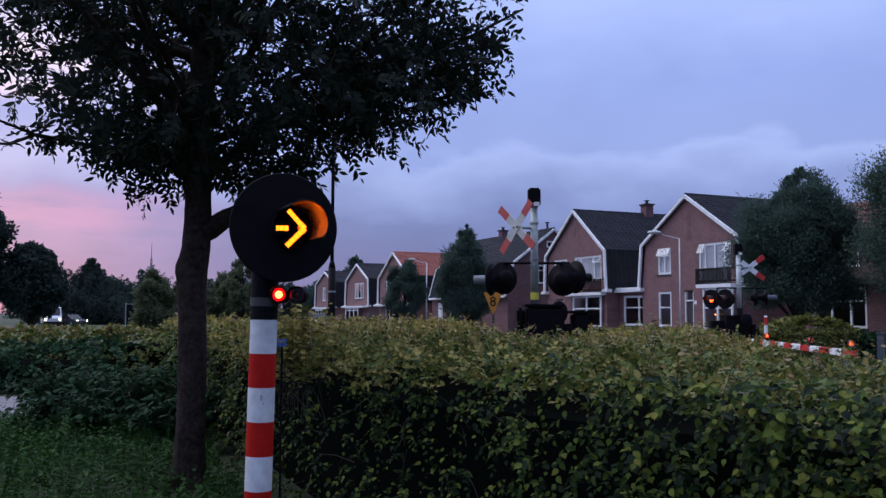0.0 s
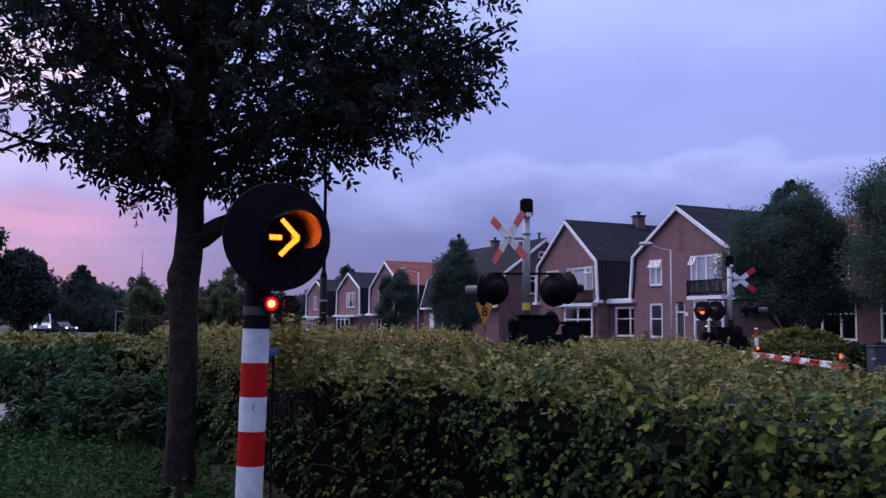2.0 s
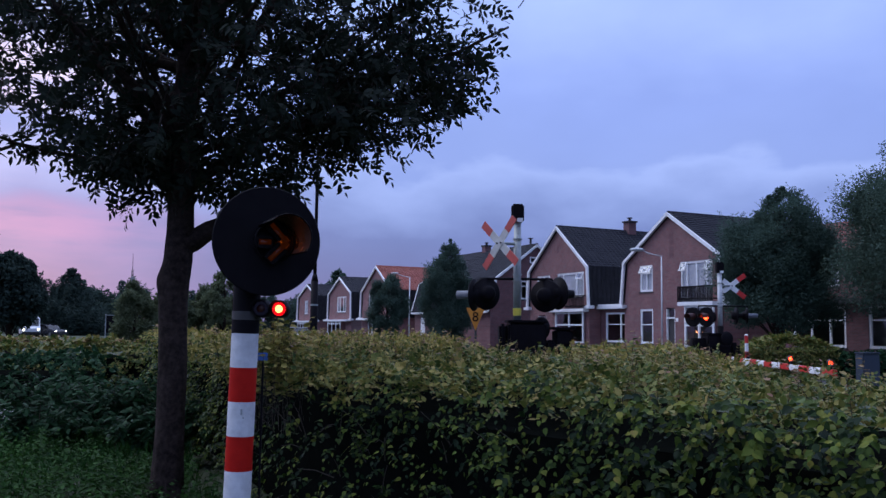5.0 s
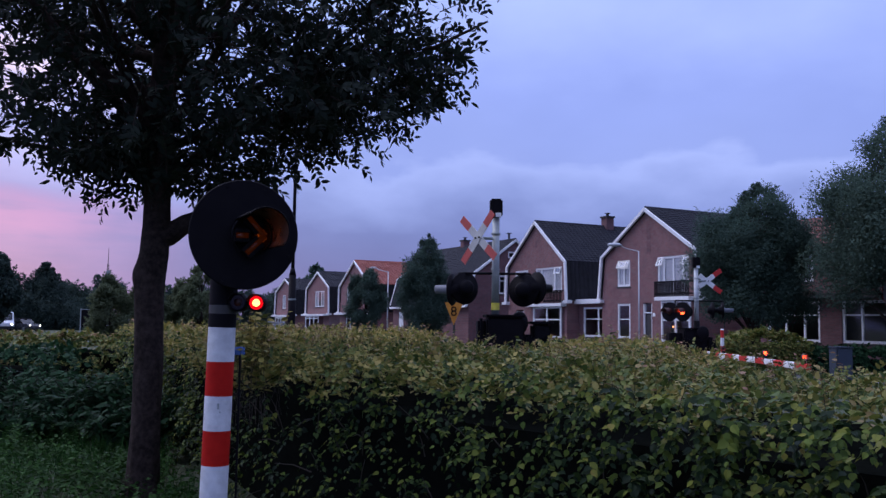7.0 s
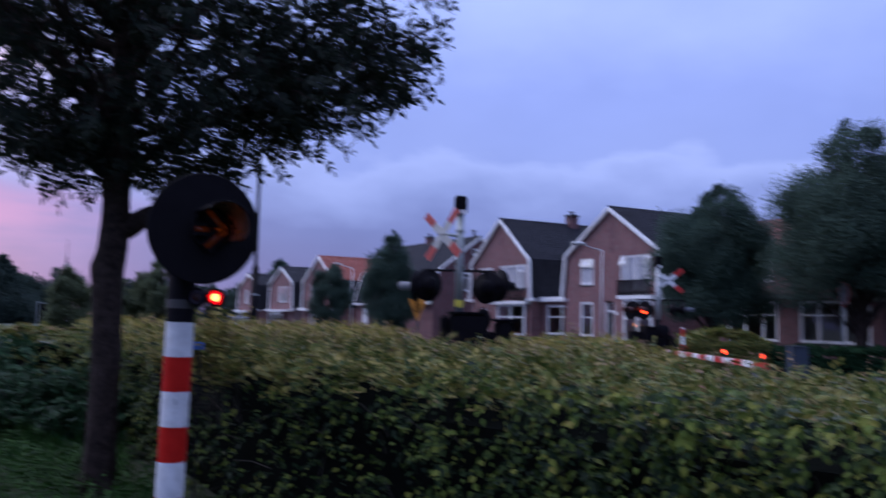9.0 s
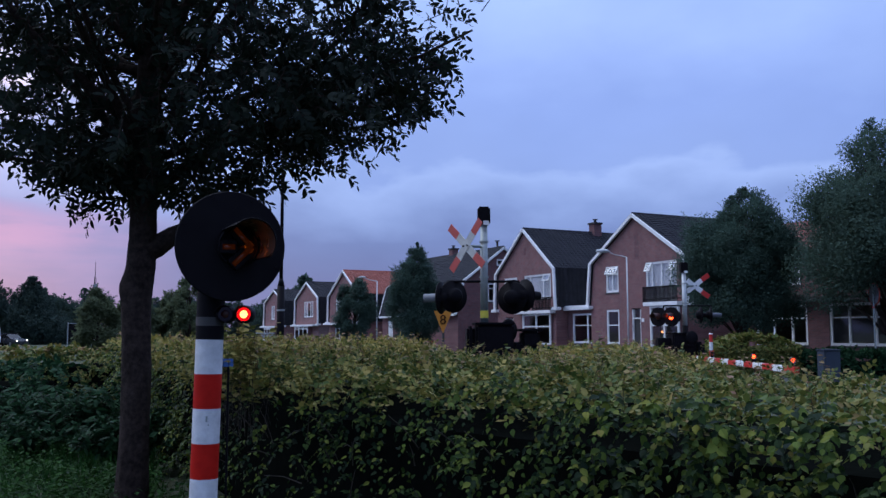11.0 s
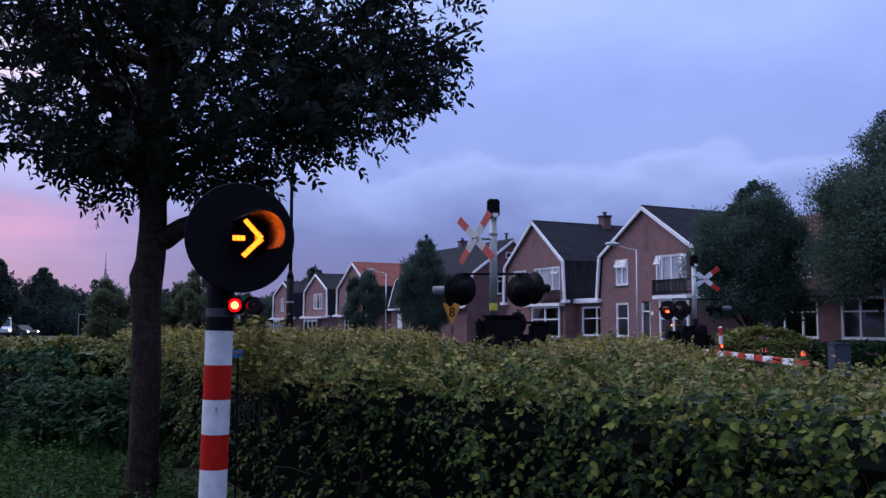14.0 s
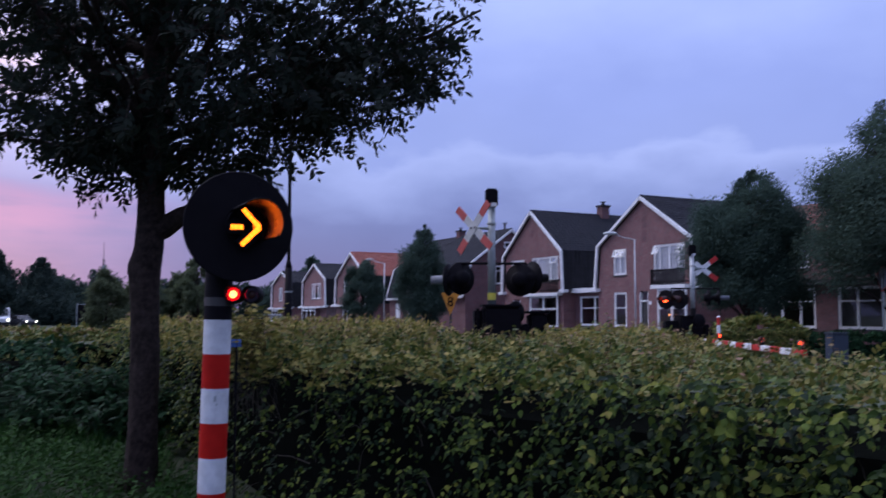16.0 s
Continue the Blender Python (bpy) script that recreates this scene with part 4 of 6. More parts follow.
def lamp_board(parent, m, hood_mat=None, r=0.7):
    """A round black signal board with a domed back and a hood on its face (local -y)."""
    b = part("signal_board", lathe(B(), [(0.0, 0.15), (0.10, 0.15), (0.15, 0.10), (0.17, 0.03), (0.30, 0.02), (0.32, 0.0), (0.30, -0.02), (0.0, -0.02)], m @ pose(0, 0, 0, -90, 0, 0)), BLACK, parent)
    smooth(b)
    hood = part("hood", lathe(B(), [(0.125 * r, 0.0), (0.115 * r, 0.32), (0.108 * r, 0.32), (0.118 * r, 0.0)], m @ pose(0, -0.02, 0, 90, 0, 0)), hood_mat or BLACK, b)
    smooth(hood)
    return b


def crossing_mast(at, label, top, arm_z, lamps, cross, box_at, turn=0):
    m = thing("crossing_signal", pose(*at, 0, 0, 0, turn), label, "crossing signal", "level crossing signals")
    smooth(part("pole", tube(B(), (0, 0, 1.7), (0, 0, top - 0.35), 0.078, 0.070, 18), GREY if top > 4 else PALE_POST, m))
    if top > 4:
        part("yellow_band", tube(B(), (0, 0, 1.86), (0, 0, 2.0), 0.081, n=18), YELLOW_TAPE, m, "yellow sticker band")
    smooth(part("pole_foot", tube(B(), (0, 0, 0), (0, 0, 1.78), 0.11, 0.10, 16), BLACK, m))
    part("bell_box", span(B(), -0.12, 0.12, -0.11, 0.11, top - 0.35, top, 0.03), BLACK, m, "black warning bell housing")
    part("bell_plate", span(B(), -0.02, 0.09, -0.118, -0.111, top - 0.36, top - 0.28), WHITE, m)
    for z in (arm_z - 0.05, arm_z + 0.07, top - 0.7):
        part("clamp", tube(B(), (0, 0, z), (0, 0, z + 0.03), 0.09, n=16), GREY, m)
    part("arm", tube(B(), (lamps[0][0], 0, arm_z), (lamps[-1][0], 0, arm_z), 0.025), BLACK, m)
    for x, z, yaw in lamps:
        part("hanger", tube(B(), (x, 0, arm_z), (x, 0, z), 0.02), BLACK, m)
    crossbuck(m, Matrix.Translation(cross[0]) @ Matrix.Rotation(radians(cross[1]), 4, "Z") @ Matrix.Rotation(radians(cross[2]), 4, "Y"), *cross[3:])
    part("cross_bracket", tube(B(), (0, 0, cross[0][2]), (cross[0][0], cross[0][1] + 0.02, cross[0][2]), 0.03), GREY, m)
    bx, bz = box_at
    part("barrier_machine", span(B(), bx - 0.36, bx + 0.36, -0.40, 0.36, 0.0, bz, 0.04), BLACK, m, "black barrier drive housing")
    part("machine_lid", span(B(), bx - 0.38, bx + 0.38, -0.42, 0.38, bz + 0.004, bz + 0.05, 0.015), BLACK, m)
    return m


def make_crossing():
    near = crossing_mast((1.77, 16.9), "level crossing mast with red-ended cross and black signal boards", 4.03, 2.57,
                         [(-0.72, 2.25, 0), (0.68, 2.28, 0)], ((-0.36, -0.16, 3.25), -50, -4, DIRTY_WHITE, FADED_RED), (0.16, 1.72))
    for x, z, yaw in ((-0.84, 2.25, -112), (-0.60, 2.28, -150), (0.55, 2.25, 150), (0.80, 2.30, 118)):
        lamp_board(near, Matrix.Translation((x, 0, z)) @ Matrix.Rotation(radians(yaw), 4, "Z"), DULL if x < -0.7 else None)
    smooth(part("crank_wheel", lathe(B(), [(0.0, -0.03), (0.20, -0.03), (0.23, 0.0), (0.20, 0.03), (0.0, 0.03)], pose(0.50, 0.2, 1.62, 90, 0, 35), 28), BLACK, near))
    part("side_box", span(B(), -0.36, -0.21, -0.25, 0.2, 0.9, 1.70, 0.05), BLACK, near)
    part("hinge_block", span(B(), 0.52, 0.72, -0.3, 0.15, 0.8, 1.40, 0.05), BLACK, near)
    part("weight_plate", span(B(), 0.64, 1.10, -0.24, 0.24, 1.60, 1.65, 0.012), BLACK, near)
    part("counterweight", span(B(), 0.70, 1.06, -0.2, 0.2, 1.28, 1.62, 0.05), BLACK, near)
    part("weight_arm", span(B(), 0.4, 0.9, -0.07, 0.07, 1.1, 1.22), BLACK, near)
    far = crossing_mast((9.48, 28.0), "far level crossing mast with red-ended cross and lit red lamps", 3.84, 2.42,
                        [(-0.70, 2.06, 0), (0.88, 2.12, 0)], ((0.40, 0.16, 3.08), 2, 0, WHITE, RED, 37, (1,)), (-0.17, 1.50))
    board = part("signal_board", B(), BLACK, far)
    bm = board.data
    made = B()
    yaw = Matrix.Translation((-0.69, -0.05, 2.06)) @ Matrix.Rotation(radians(-54), 4, "Z")
    for x in (-0.255, 0.255):
        lathe(made, [(0.0, 0.05), (0.27, 0.05), (0.315, 0.03), (0.315, 0.0), (0.0, 0.0)], yaw @ pose(x, 0, 0, -90, 0, 0), 28)
    made.to_mesh(bm)
    made.free()
    for x in (-0.255, 0.255):
        smooth(part("hood", lathe(B(), [(0.125, 0.0), (0.12, 0.30), (0.112, 0.30), (0.118, 0.0)], yaw @ pose(x, 0.0, 0, 90, 0, 0), 28, (-10, 190)), GLOW_RED, board))
    for yaw2, x, hood_mat in ((86, 0.52, None), (78, 0.86, DULL)):
        lamp_board(far, Matrix.Translation((x, 0, 2.12)) @ Matrix.Rotation(radians(yaw2), 4, "Z") @ Matrix.Diagonal((0.85, 1.0, 0.85, 1.0)), hood_mat)
    part("hinge_block", span(B(), 0.22, 0.56, -0.28, 0.2, 0.6, 1.26, 0.10), BLACK, far)
    smooth(part("crank_wheel", lathe(B(), [(0.0, -0.03), (0.20, -0.03), (0.23, 0.0), (0.20, 0.03), (0.0, 0.03)], pose(0.05, -0.46, 1.38, 90, 0, 15), 28), BLACK, far))
    part("weight_arm", span(B(), -0.62, 0.1, -0.5, -0.43, 1.10, 1.2, 0.02), BLACK, far)
    part("counterweight", span(B(), -0.95, -0.50, -0.2, 0.2, 0.95, 1.38, 0.04), BLACK, far)
    lamps = []
    for x, mat in ((-0.255, BOOM_FIRST), (0.255, BOOM_SECOND)):
        lamp = smooth(part("red_lamp", ball(B(), (0, 0, 0), 0.18), mat, far))
        lamps.append((lamp, yaw @ Matrix.Translation((x, 0.155, -0.01))))
        smooth(part("lamp_case", lathe(B(), [(0.19, 0.05), (0.19, 0.28), (0.13, 0.35), (0.0, 0.35)], yaw @ pose(x, 0, 0, -90, 0, 0), 28), BLACK, board))
    # closed barrier boom
    boom = thing("barrier_boom", look((9.55, 27.6, 0.76), (8.30, 17.6, 0.79)) @ pose(0, 0, 0, -90, 0, 0), "closed red and white barrier boom with red lamps", "barrier")
    n, long = 13, 10.0
    for i in range(n):
        y0, y1 = long * i / n, long * (i + 1) / n
        part("band", span(B(), -0.05, 0.05, y0, y1, -0.07, 0.07, 0.012), WHITE if i % 2 else RED, boom)
    for y, mat in ((2.7, BOOM_FIRST), (6.9, BOOM_SECOND), (9.75, STEADY_RED)):
        part("lamp_foot", tube(B(), (0, y, 0.07), (0, y, 0.13), 0.05), BLACK, boom)
        lamp = smooth(part("boom_lamp", ball(B(), (0, 0, 0), 0.038, (1, 1, 1.2)), mat, boom))
        part("lamp_shroud", lathe(B(), [(0.056, -0.05), (0.062, -0.05), (0.062, 0.05), (0.056, 0.05), (0.056, -0.05)], pose(0, y, 0.20, 90, 0, 0) @ Matrix.Diagonal((1, 1.2, 1, 1)), 20), GLOW_RED, boom)
        if mat is STEADY_RED:
            lamp.matrix_basis = pose(0, y, 0.20)
        else:
            lamps.append((lamp, Matrix.Translation((0, y, 0.20)) @ Matrix.Rotation(radians(180), 4, "Z")))
    return lamps


def make_arrow_signal():
    """The near post: a red and white banded pole, a round black board with a lit arrow, and two red lamps below."""
    s = thing("arrow_signal", pose(-0.978, 4.65, 0, 0, 1.0, 0), "banded red and white post with round black arrow signal", "crossing signal", "level crossing signals")
    top = 1.564
    edges = [top - 0.1775 * k for k in range(10) if top - 0.1775 * k > 0] + [0.0]
    for i, (a, b) in enumerate(zip(edges, edges[1:])):
        part("band", tube(B(), (0, 0, b), (0, 0, a), 0.0705, n=56), POST_RED if i % 2 else POST_WHITE, s)
    part("collar", tube(B(), (0, 0, top), (0, 0, top + 0.30), 0.0715, n=56), BLACK, s)
    part("clamp_band", tube(B(), (0, 0, 1.635), (0, 0, 1.68), 0.0735, n=56), DARK_WOOD, s, "dull metal clamp band")
    face = Matrix.Translation((0.112, -0.11, 2.046)) @ Matrix.Rotation(radians(24), 4, "Z")
    front = face @ pose(0, 0, 0, 90, 0, 0)       # local z looks out of the board's face
    b = part("board", lathe(B(), [(0.0, -0.11), (0.15, -0.11), (0.17, -0.03), (0.26, -0.02), (0.281, -0.010), (0.285, 0.004), (0.281, 0.010), (0.0, 0.010)], front, 96), BLACK, s)
    lens = Matrix.Translation((0.034, 0, 0.0))
    smooth(part("visor", lathe(B(), [(0.110, 0.0), (0.112, 0.31), (0.115, 0.316), (0.118, 0.31), (0.116, 0.0)], front @ lens, 56, (-35, 138)), BLACK, b, "round black hood"))
    smooth(part("visor_lining", lathe(B(), [(0.1085, 0.016), (0.1105, 0.308)], front @ lens, 56, (-34, 137)), VISOR, b, "red-brown inside of the hood, tinted for the lamp's glow"))
    part("lens_back", lathe(B(), [(0.108, 0.006), (0.108, 0.016), (0.0, 0.016)], front @ lens, 48), BLACK, b)
    smooth(part("lens_rim", lathe(B(), [(0.108, 0.012), (0.106, 0.03), (0.098, 0.034), (0.096, 0.016)], front @ lens, 56), BLACK, b, "black rim round the lamp opening"))
    for k in range(8):
        a = math.tau * (k + 0.5) / 8
        part("bolt", tube(B(), front @ Vector((0.262 * math.cos(a), 0.262 * math.sin(a), 0.008)), front @ Vector((0.262 * math.cos(a), 0.262 * math.sin(a), 0.016)), 0.007, n=6), BLACK, b)
    lamps = []
    for stroke, ((x0, z0), (x1, z1)) in enumerate((((-0.030, 0.086), (0.060, -0.006)), ((0.060, -0.002), (-0.033, -0.100)), ((-0.090, -0.010), (-0.026, -0.008)))):
        mid, ln = ((x0 + x1) / 2, (z0 + z1) / 2), math.hypot(x1 - x0, z1 - z0)
        lean = math.atan2(x1 - x0, z1 - z0)
        m = face @ lens @ Matrix.Translation((mid[0], -0.042, mid[1])) @ Matrix.Rotation(lean, 4, "Y")
        rod = smooth(part("arrow_lamp", lathe(B(), [(0.0, -ln / 2), (0.02, -ln / 2), (0.02, ln / 2), (0.0, ln / 2)], Matrix(), 40), AMBER, s))
        lamps.append((rod, m))
        slip = (-0.020, 0.020, 0.0)[stroke]
        for e in (-1, 1):
            part("baffle", box(B(), e * 0.0275, 0.0, slip, 0.012, 0.05, ln - 2 * abs(slip), 0.0, m), BLACK, b)
            if stroke == 2 or (e < 0) == (stroke == 0):
                part("end_plate", box(B(), 0.0, 0.0, e * (ln / 2 + 0.004), 0.056, 0.05, 0.005, 0.0, m), BLACK, b)
            part("lip", box(B(), e * 0.0225, -0.020, slip, 0.017, 0.012, ln - 2 * abs(slip) + 0.01, 0.0, m), BLACK, b)
    # two red lamps on a bar beside the post: each a turning globe behind a round opening
    part("lamp_bar", span(B(), 0.03, 0.20, 0.03, 0.06, 1.682, 1.712, 0.006), BLACK, s, "black bar that holds the two red lamps")
    for x, mat in ((0.089, RED_FIRST), (0.184, RED_SECOND)):
        shell = smooth(part("lamp_shell", lathe(B(), [(0.036, 0.0), (0.043, 0.002), (0.047, -0.006), (0.047, -0.10), (0.035, -0.115), (0.0, -0.115)], pose(x, -0.075, 1.697, 90, 0, 0), 40), BLACK, s, "round black lamp shell"))
        smooth(part("lamp_hood", lathe(B(), [(0.042, -0.006), (0.043, 0.05), (0.045, 0.05), (0.045, -0.006)], pose(x, -0.075, 1.697, 90, 0, 0), 28, (12, 168)), BLACK, shell))
        # added ring: stands in for the red halo round the lit globe
        part("halo_ring", lathe(B(), [(0.020, 0.0), (0.0365, 0.0), (0.0365, -0.003), (0.020, -0.003), (0.020, 0.0)], pose(x, -0.076, 1.697, 90, 0, 0), 40), HALO_GLASS, shell, "red glass ring added as the lamp's halo")
        drum = smooth(part("red_lamp", ball(B(), (0, 0, 0), 0.045, (1, 1, 1), 32, 20), mat, s))
        lamps.append((drum, Matrix.Translation((x, -0.0265, 1.697))))
    # torn remains of stickers on the white bands
    for a, z, w, h in ((-78, 1.16, 0.010, 0.030), (-70, 1.13, 0.006, 0.010)):
        part("sticker_scrap", box(B(), 0, 0, 0, w, 0.0012, h, 0.0, pose(0.0712 * math.cos(radians(a)), 0.0712 * math.sin(radians(a)), z, 0, 0, a + 90)), GREY, s, "grey torn sticker")
    return lamps


FLASHERS = make_crossing() + make_arrow_signal()


# ---- cars far off ----
def car(at, turn, mat, label, lit=False):
    c = thing("car", pose(*at, 0, 0, 0, turn), label, "car", "cars on the street")
    body = prism(B(), [(-2.1, 0.28), (2.1, 0.28), (2.12, 0.62), (1.95, 0.78), (0.95, 0.92), (-1.85, 0.96), (-2.1, 0.8)], -0.85, 0.85)
    bmesh.ops.bevel(body, geom=body.edges[:], offset=0.06, segments=2, affect="EDGES")
    part("body", body, mat, c)
    cabin = prism(B(), [(0.95, 0.9), (0.25, 1.42), (-1.2, 1.45), (-1.85, 0.94)], -0.74, 0.74)
    part("cabin", cabin, CAR_GLASS, c)
    part("roof", span(B(), -1.25, 0.3, -0.72, 0.72, 1.42, 1.49, 0.02), mat, c)
    for x in (-1.3, 1.3):
        for y in (-0.78, 0.78):
            wheel = part("wheel", tube(B(), (x, y - 0.1, 0.32), (x, y + 0.1, 0.32), 0.32, n=18), RUBBER, c)
            part("rim", tube(B(), (x, y - 0.106, 0.32), (x, y + 0.106, 0.32), 0.2, n=14), GREY, wheel)
    for y in (-0.62, 0.62):
        part("headlight", ball(B(), (2.07, y, 0.68), 0.075 if lit else 0.1, (0.5, 1, 0.7)), HEADLIGHT if lit else GLASS, c, "lit headlight" if lit else "")
    return c


car((-42.9, 101.0), -32, CAR_DARK, "dark car with its headlights on, waiting", True)
car((-44.9, 102.4), -74, CAR_DARK, "dark car with its headlights on, waiting", True)


def van(at, turn):
    c = thing("van", pose(*at, 0, 0, 0, turn), "white delivery van with its headlights on", "van", "cars on the street")
    body = prism(B(), [(-2.6, 0.35), (2.5, 0.35), (2.55, 0.95), (1.75, 1.25), (1.15, 2.1), (0.9, 2.2), (-2.6, 2.25)], -0.95, 0.95)
    bmesh.ops.bevel(body, geom=body.edges[:], offset=0.07, segments=2, affect="EDGES")
    part("body", body, CAR_WHITE, c)
    part("windscreen", prism(B(), [(1.80, 1.28), (1.20, 2.06), (1.24, 2.08), (1.84, 1.29)], -0.80, 0.80), CAR_GLASS, c)
    part("bumper", span(B(), 2.5, 2.62, -0.93, 0.93, 0.36, 0.60, 0.03), RUBBER, c)
    for x in (-1.7, 1.7):
        for y in (-0.88, 0.88):
            wheel = part("wheel", tube(B(), (x, y - 0.1, 0.34), (x, y + 0.1, 0.34), 0.34, n=18), RUBBER, c)
            part("rim", tube(B(), (x, y - 0.106, 0.34), (x, y + 0.106, 0.34), 0.2, n=14), GREY, wheel)
    for y in (-0.72, 0.72):
        part("headlight", ball(B(), (2.52, y, 0.82), 0.10, (0.5, 1, 0.8)), HEADLIGHT, c, "lit headlight")


van((-44.3, 99), -62)


def notice_board(at):
    v = thing("notice_board", pose(*at, 0), "dark notice board on two thin grey posts", "sign")
    for x in (-0.44, 0.44):
        part("post", tube(B(), (x, 0, 0), (x, 0, 2.25), 0.035, n=10), GREY, v)
    part("panel", span(B(), -0.40, 0.40, -0.02, 0.02, 1.0, 2.15, 0.008), BLACK, v)
    part("cap_rail", span(B(), -0.40, 0.40, -0.025, 0.025, 2.155, 2.2), GREY, v)


notice_board((-21.3, 60.0))
car((-12.6, 86), 115, CAR_WHITE, "white car parked on the street")
car((1.3, 62), 115, CAR_RED, "red car parked on the street")
car((-26.0, 84), 20, CAR_WHITE, "white car parked beyond the hedge")


# ---- planting ----
RNG = np.random.default_rng(7)


def unit(k):
    v = RNG.normal(size=(k, 3))
    return v / np.linalg.norm(v, axis=1, keepdims=True)


def inside(p, poly):
    """Which of the points (x, y) lie in the polygon."""
    hit = np.zeros(len(p), bool)
    for (ax, ay), (bx, by) in zip(poly, poly[1:] + poly[:1]):
        cross = (ay > p[:, 1]) != (by > p[:, 1])
        hit ^= cross & (p[:, 0] < (bx - ax) * (p[:, 1] - ay) / ((by - ay) or 1e-9) + ax)
    return hit


def waves(x, y, k):
    return np.sin(x * 2.1 * k + 1.3) * np.cos(y * 1.7 * k - 0.4) + 0.6 * np.sin(x * 4.7 * k - y * 3.9 * k + 2.0)


def sprays(name, at, way, up, reach, size, n, mat, parent):
    """Leafy twigs: n leaves set left and right along each way."""
    way = way / np.linalg.norm(way, axis=1, keepdims=True)
    side = np.cross(up, way)
    side /= np.linalg.norm(side, axis=1, keepdims=True) + 1e-9
    reach, size = np.asarray(reach).reshape(-1, 1), np.asarray(size).reshape(-1)
    ats, ways, ups, sizes = [], [], [], []
    for j in range(n):
        f = (j + 0.6) / n
        e = 0.0 if j == n - 1 else (1.0 if j % 2 else -1.0)
        ats.append(at + way * reach * f + np.array([0, 0, -0.25]) * reach * f * f)
        ways.append(way * (0.75 if e else 1.0) + side * e * 0.8 + RNG.normal(size=way.shape) * 0.2)
        ups.append(up + RNG.normal(size=way.shape) * 0.28)
        sizes.append(size * RNG.uniform(0.7, 1.2, len(at)) * (1.0 - 0.25 * f))
    return leaves(name, np.concatenate(ats), np.concatenate(ways), np.concatenate(ups), np.concatenate(sizes), "round", mat, parent)


def hedge(name, label, outline, height, faces, top_density, face_density, size, mats, shoots=0.0, mount=None):
    """A clipped hedge: a dark inner body, leaves on its top and on the given sides (index of outline edges)."""
    h = thing(name, Matrix(), label, "hedge")
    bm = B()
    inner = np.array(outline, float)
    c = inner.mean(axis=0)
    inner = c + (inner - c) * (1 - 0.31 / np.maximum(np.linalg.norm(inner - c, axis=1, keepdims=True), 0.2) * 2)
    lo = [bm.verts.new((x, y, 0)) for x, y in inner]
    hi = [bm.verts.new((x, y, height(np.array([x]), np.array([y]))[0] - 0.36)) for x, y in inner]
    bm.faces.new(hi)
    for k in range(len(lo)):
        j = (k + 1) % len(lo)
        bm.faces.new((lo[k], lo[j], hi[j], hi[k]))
    part("inner_body", bm, HEDGE_CORE, h, "dark solid inside of the hedge, shade in its colour")
    o = np.array(outline, float)
    a, b = o.min(axis=0), o.max(axis=0)
    k = int(top_density * (b - a).prod())
    p = a + RNG.random((k, 2)) * (b - a)
    p = p[inside(p, outline)]
    # thin out with distance
    d = np.hypot(p[:, 0], p[:, 1])
    p = p[RNG.random(len(p)) < np.clip(9.0 / np.maximum(d, 0.1), 0.22, 1) * np.clip(d / 9, 0.42, 1) * np.clip(0.75 + 0.40 * waves(p[:, 0] * 2, p[:, 1] * 2, 1.9), 0.25, 1)]
    d = np.hypot(p[:, 0], p[:, 1])
    z = height(p[:, 0], p[:, 1]) - RNG.random(len(p)) ** 1.3 * (0.22 if size < 0.08 else 0.26) + shoots * np.maximum(RNG.random(len(p)) - 0.88, 0) * 8 * RNG.random(len(p))
    k = len(p)
    way = unit(k) * np.array([1, 1, 0.5]) + np.array([0, 0, 0.30])
    far = np.clip(d / 9, 1, 1.35)
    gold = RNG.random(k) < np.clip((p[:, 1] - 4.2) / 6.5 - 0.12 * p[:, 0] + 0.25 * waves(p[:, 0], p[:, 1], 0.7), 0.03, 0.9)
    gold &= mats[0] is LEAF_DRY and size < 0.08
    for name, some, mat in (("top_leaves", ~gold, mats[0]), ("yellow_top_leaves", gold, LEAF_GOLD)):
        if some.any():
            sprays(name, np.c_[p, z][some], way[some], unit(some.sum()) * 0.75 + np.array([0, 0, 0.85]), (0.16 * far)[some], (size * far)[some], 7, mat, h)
    if shoots:
        # young shoots above the clipped top, small leaves up each
        pick = p[RNG.choice(len(p), min(len(p), int(shoots * 4200)), replace=False)]
        chains, sa, sw = [], [], []
        for x, y in pick:
            z0, tall = height(np.array([x]), np.array([y]))[0] - 0.1, random.uniform(0.5, 1.6) * shoots + 0.1
            lx, ly = random.gauss(0, 0.25), random.gauss(0, 0.25)
            chains.append([(x, y, z0, 0.0025), (x + lx * tall, y + ly * tall, z0 + tall, 0.001)])
            for j in range(9):
                f = 0.35 + 0.65 * j / 8
                b = random.uniform(0, math.tau)
                sa.append((x + lx * tall * f, y + ly * tall * f, z0 + tall * f))
                sw.append((math.cos(b), math.sin(b), random.uniform(-0.2, 0.6)))
        sa, sw = np.array(sa), np.array(sw)
        leaves("shoot_leaves", sa, sw, unit(len(sa)) * 0.5 + np.array([0, 0, 1]), size * 0.85 * RNG.uniform(0.6, 1.2, len(sa)) * np.clip(np.hypot(sa[:, 0], sa[:, 1]) / 9, 1, 1.5), "round", LEAF_BRONZE if mats[0] is LEAF_DRY else mats[0], h)
        tagged(part("shoot_mass", limbs_mesh(B(), chains, 3), TWIG, h), kind="stuff")
    ats, ways, ups = [], [], []
    for f in faces:
        (ax, ay), (bx, by) = outline[f], outline[(f + 1) % len(outline)]
        ln = math.hypot(bx - ax, by - ay)
        out = np.array([by - ay, -(bx - ax), 0]) / ln
        if out[:2] @ ((o.mean(axis=0)) - np.array([ax, ay])) > 0:
            out = -out
        k = int(face_density * ln * 0.6)
        f = RNG.random(k)
        x, y = ax + (bx - ax) * f, ay + (by - ay) * f
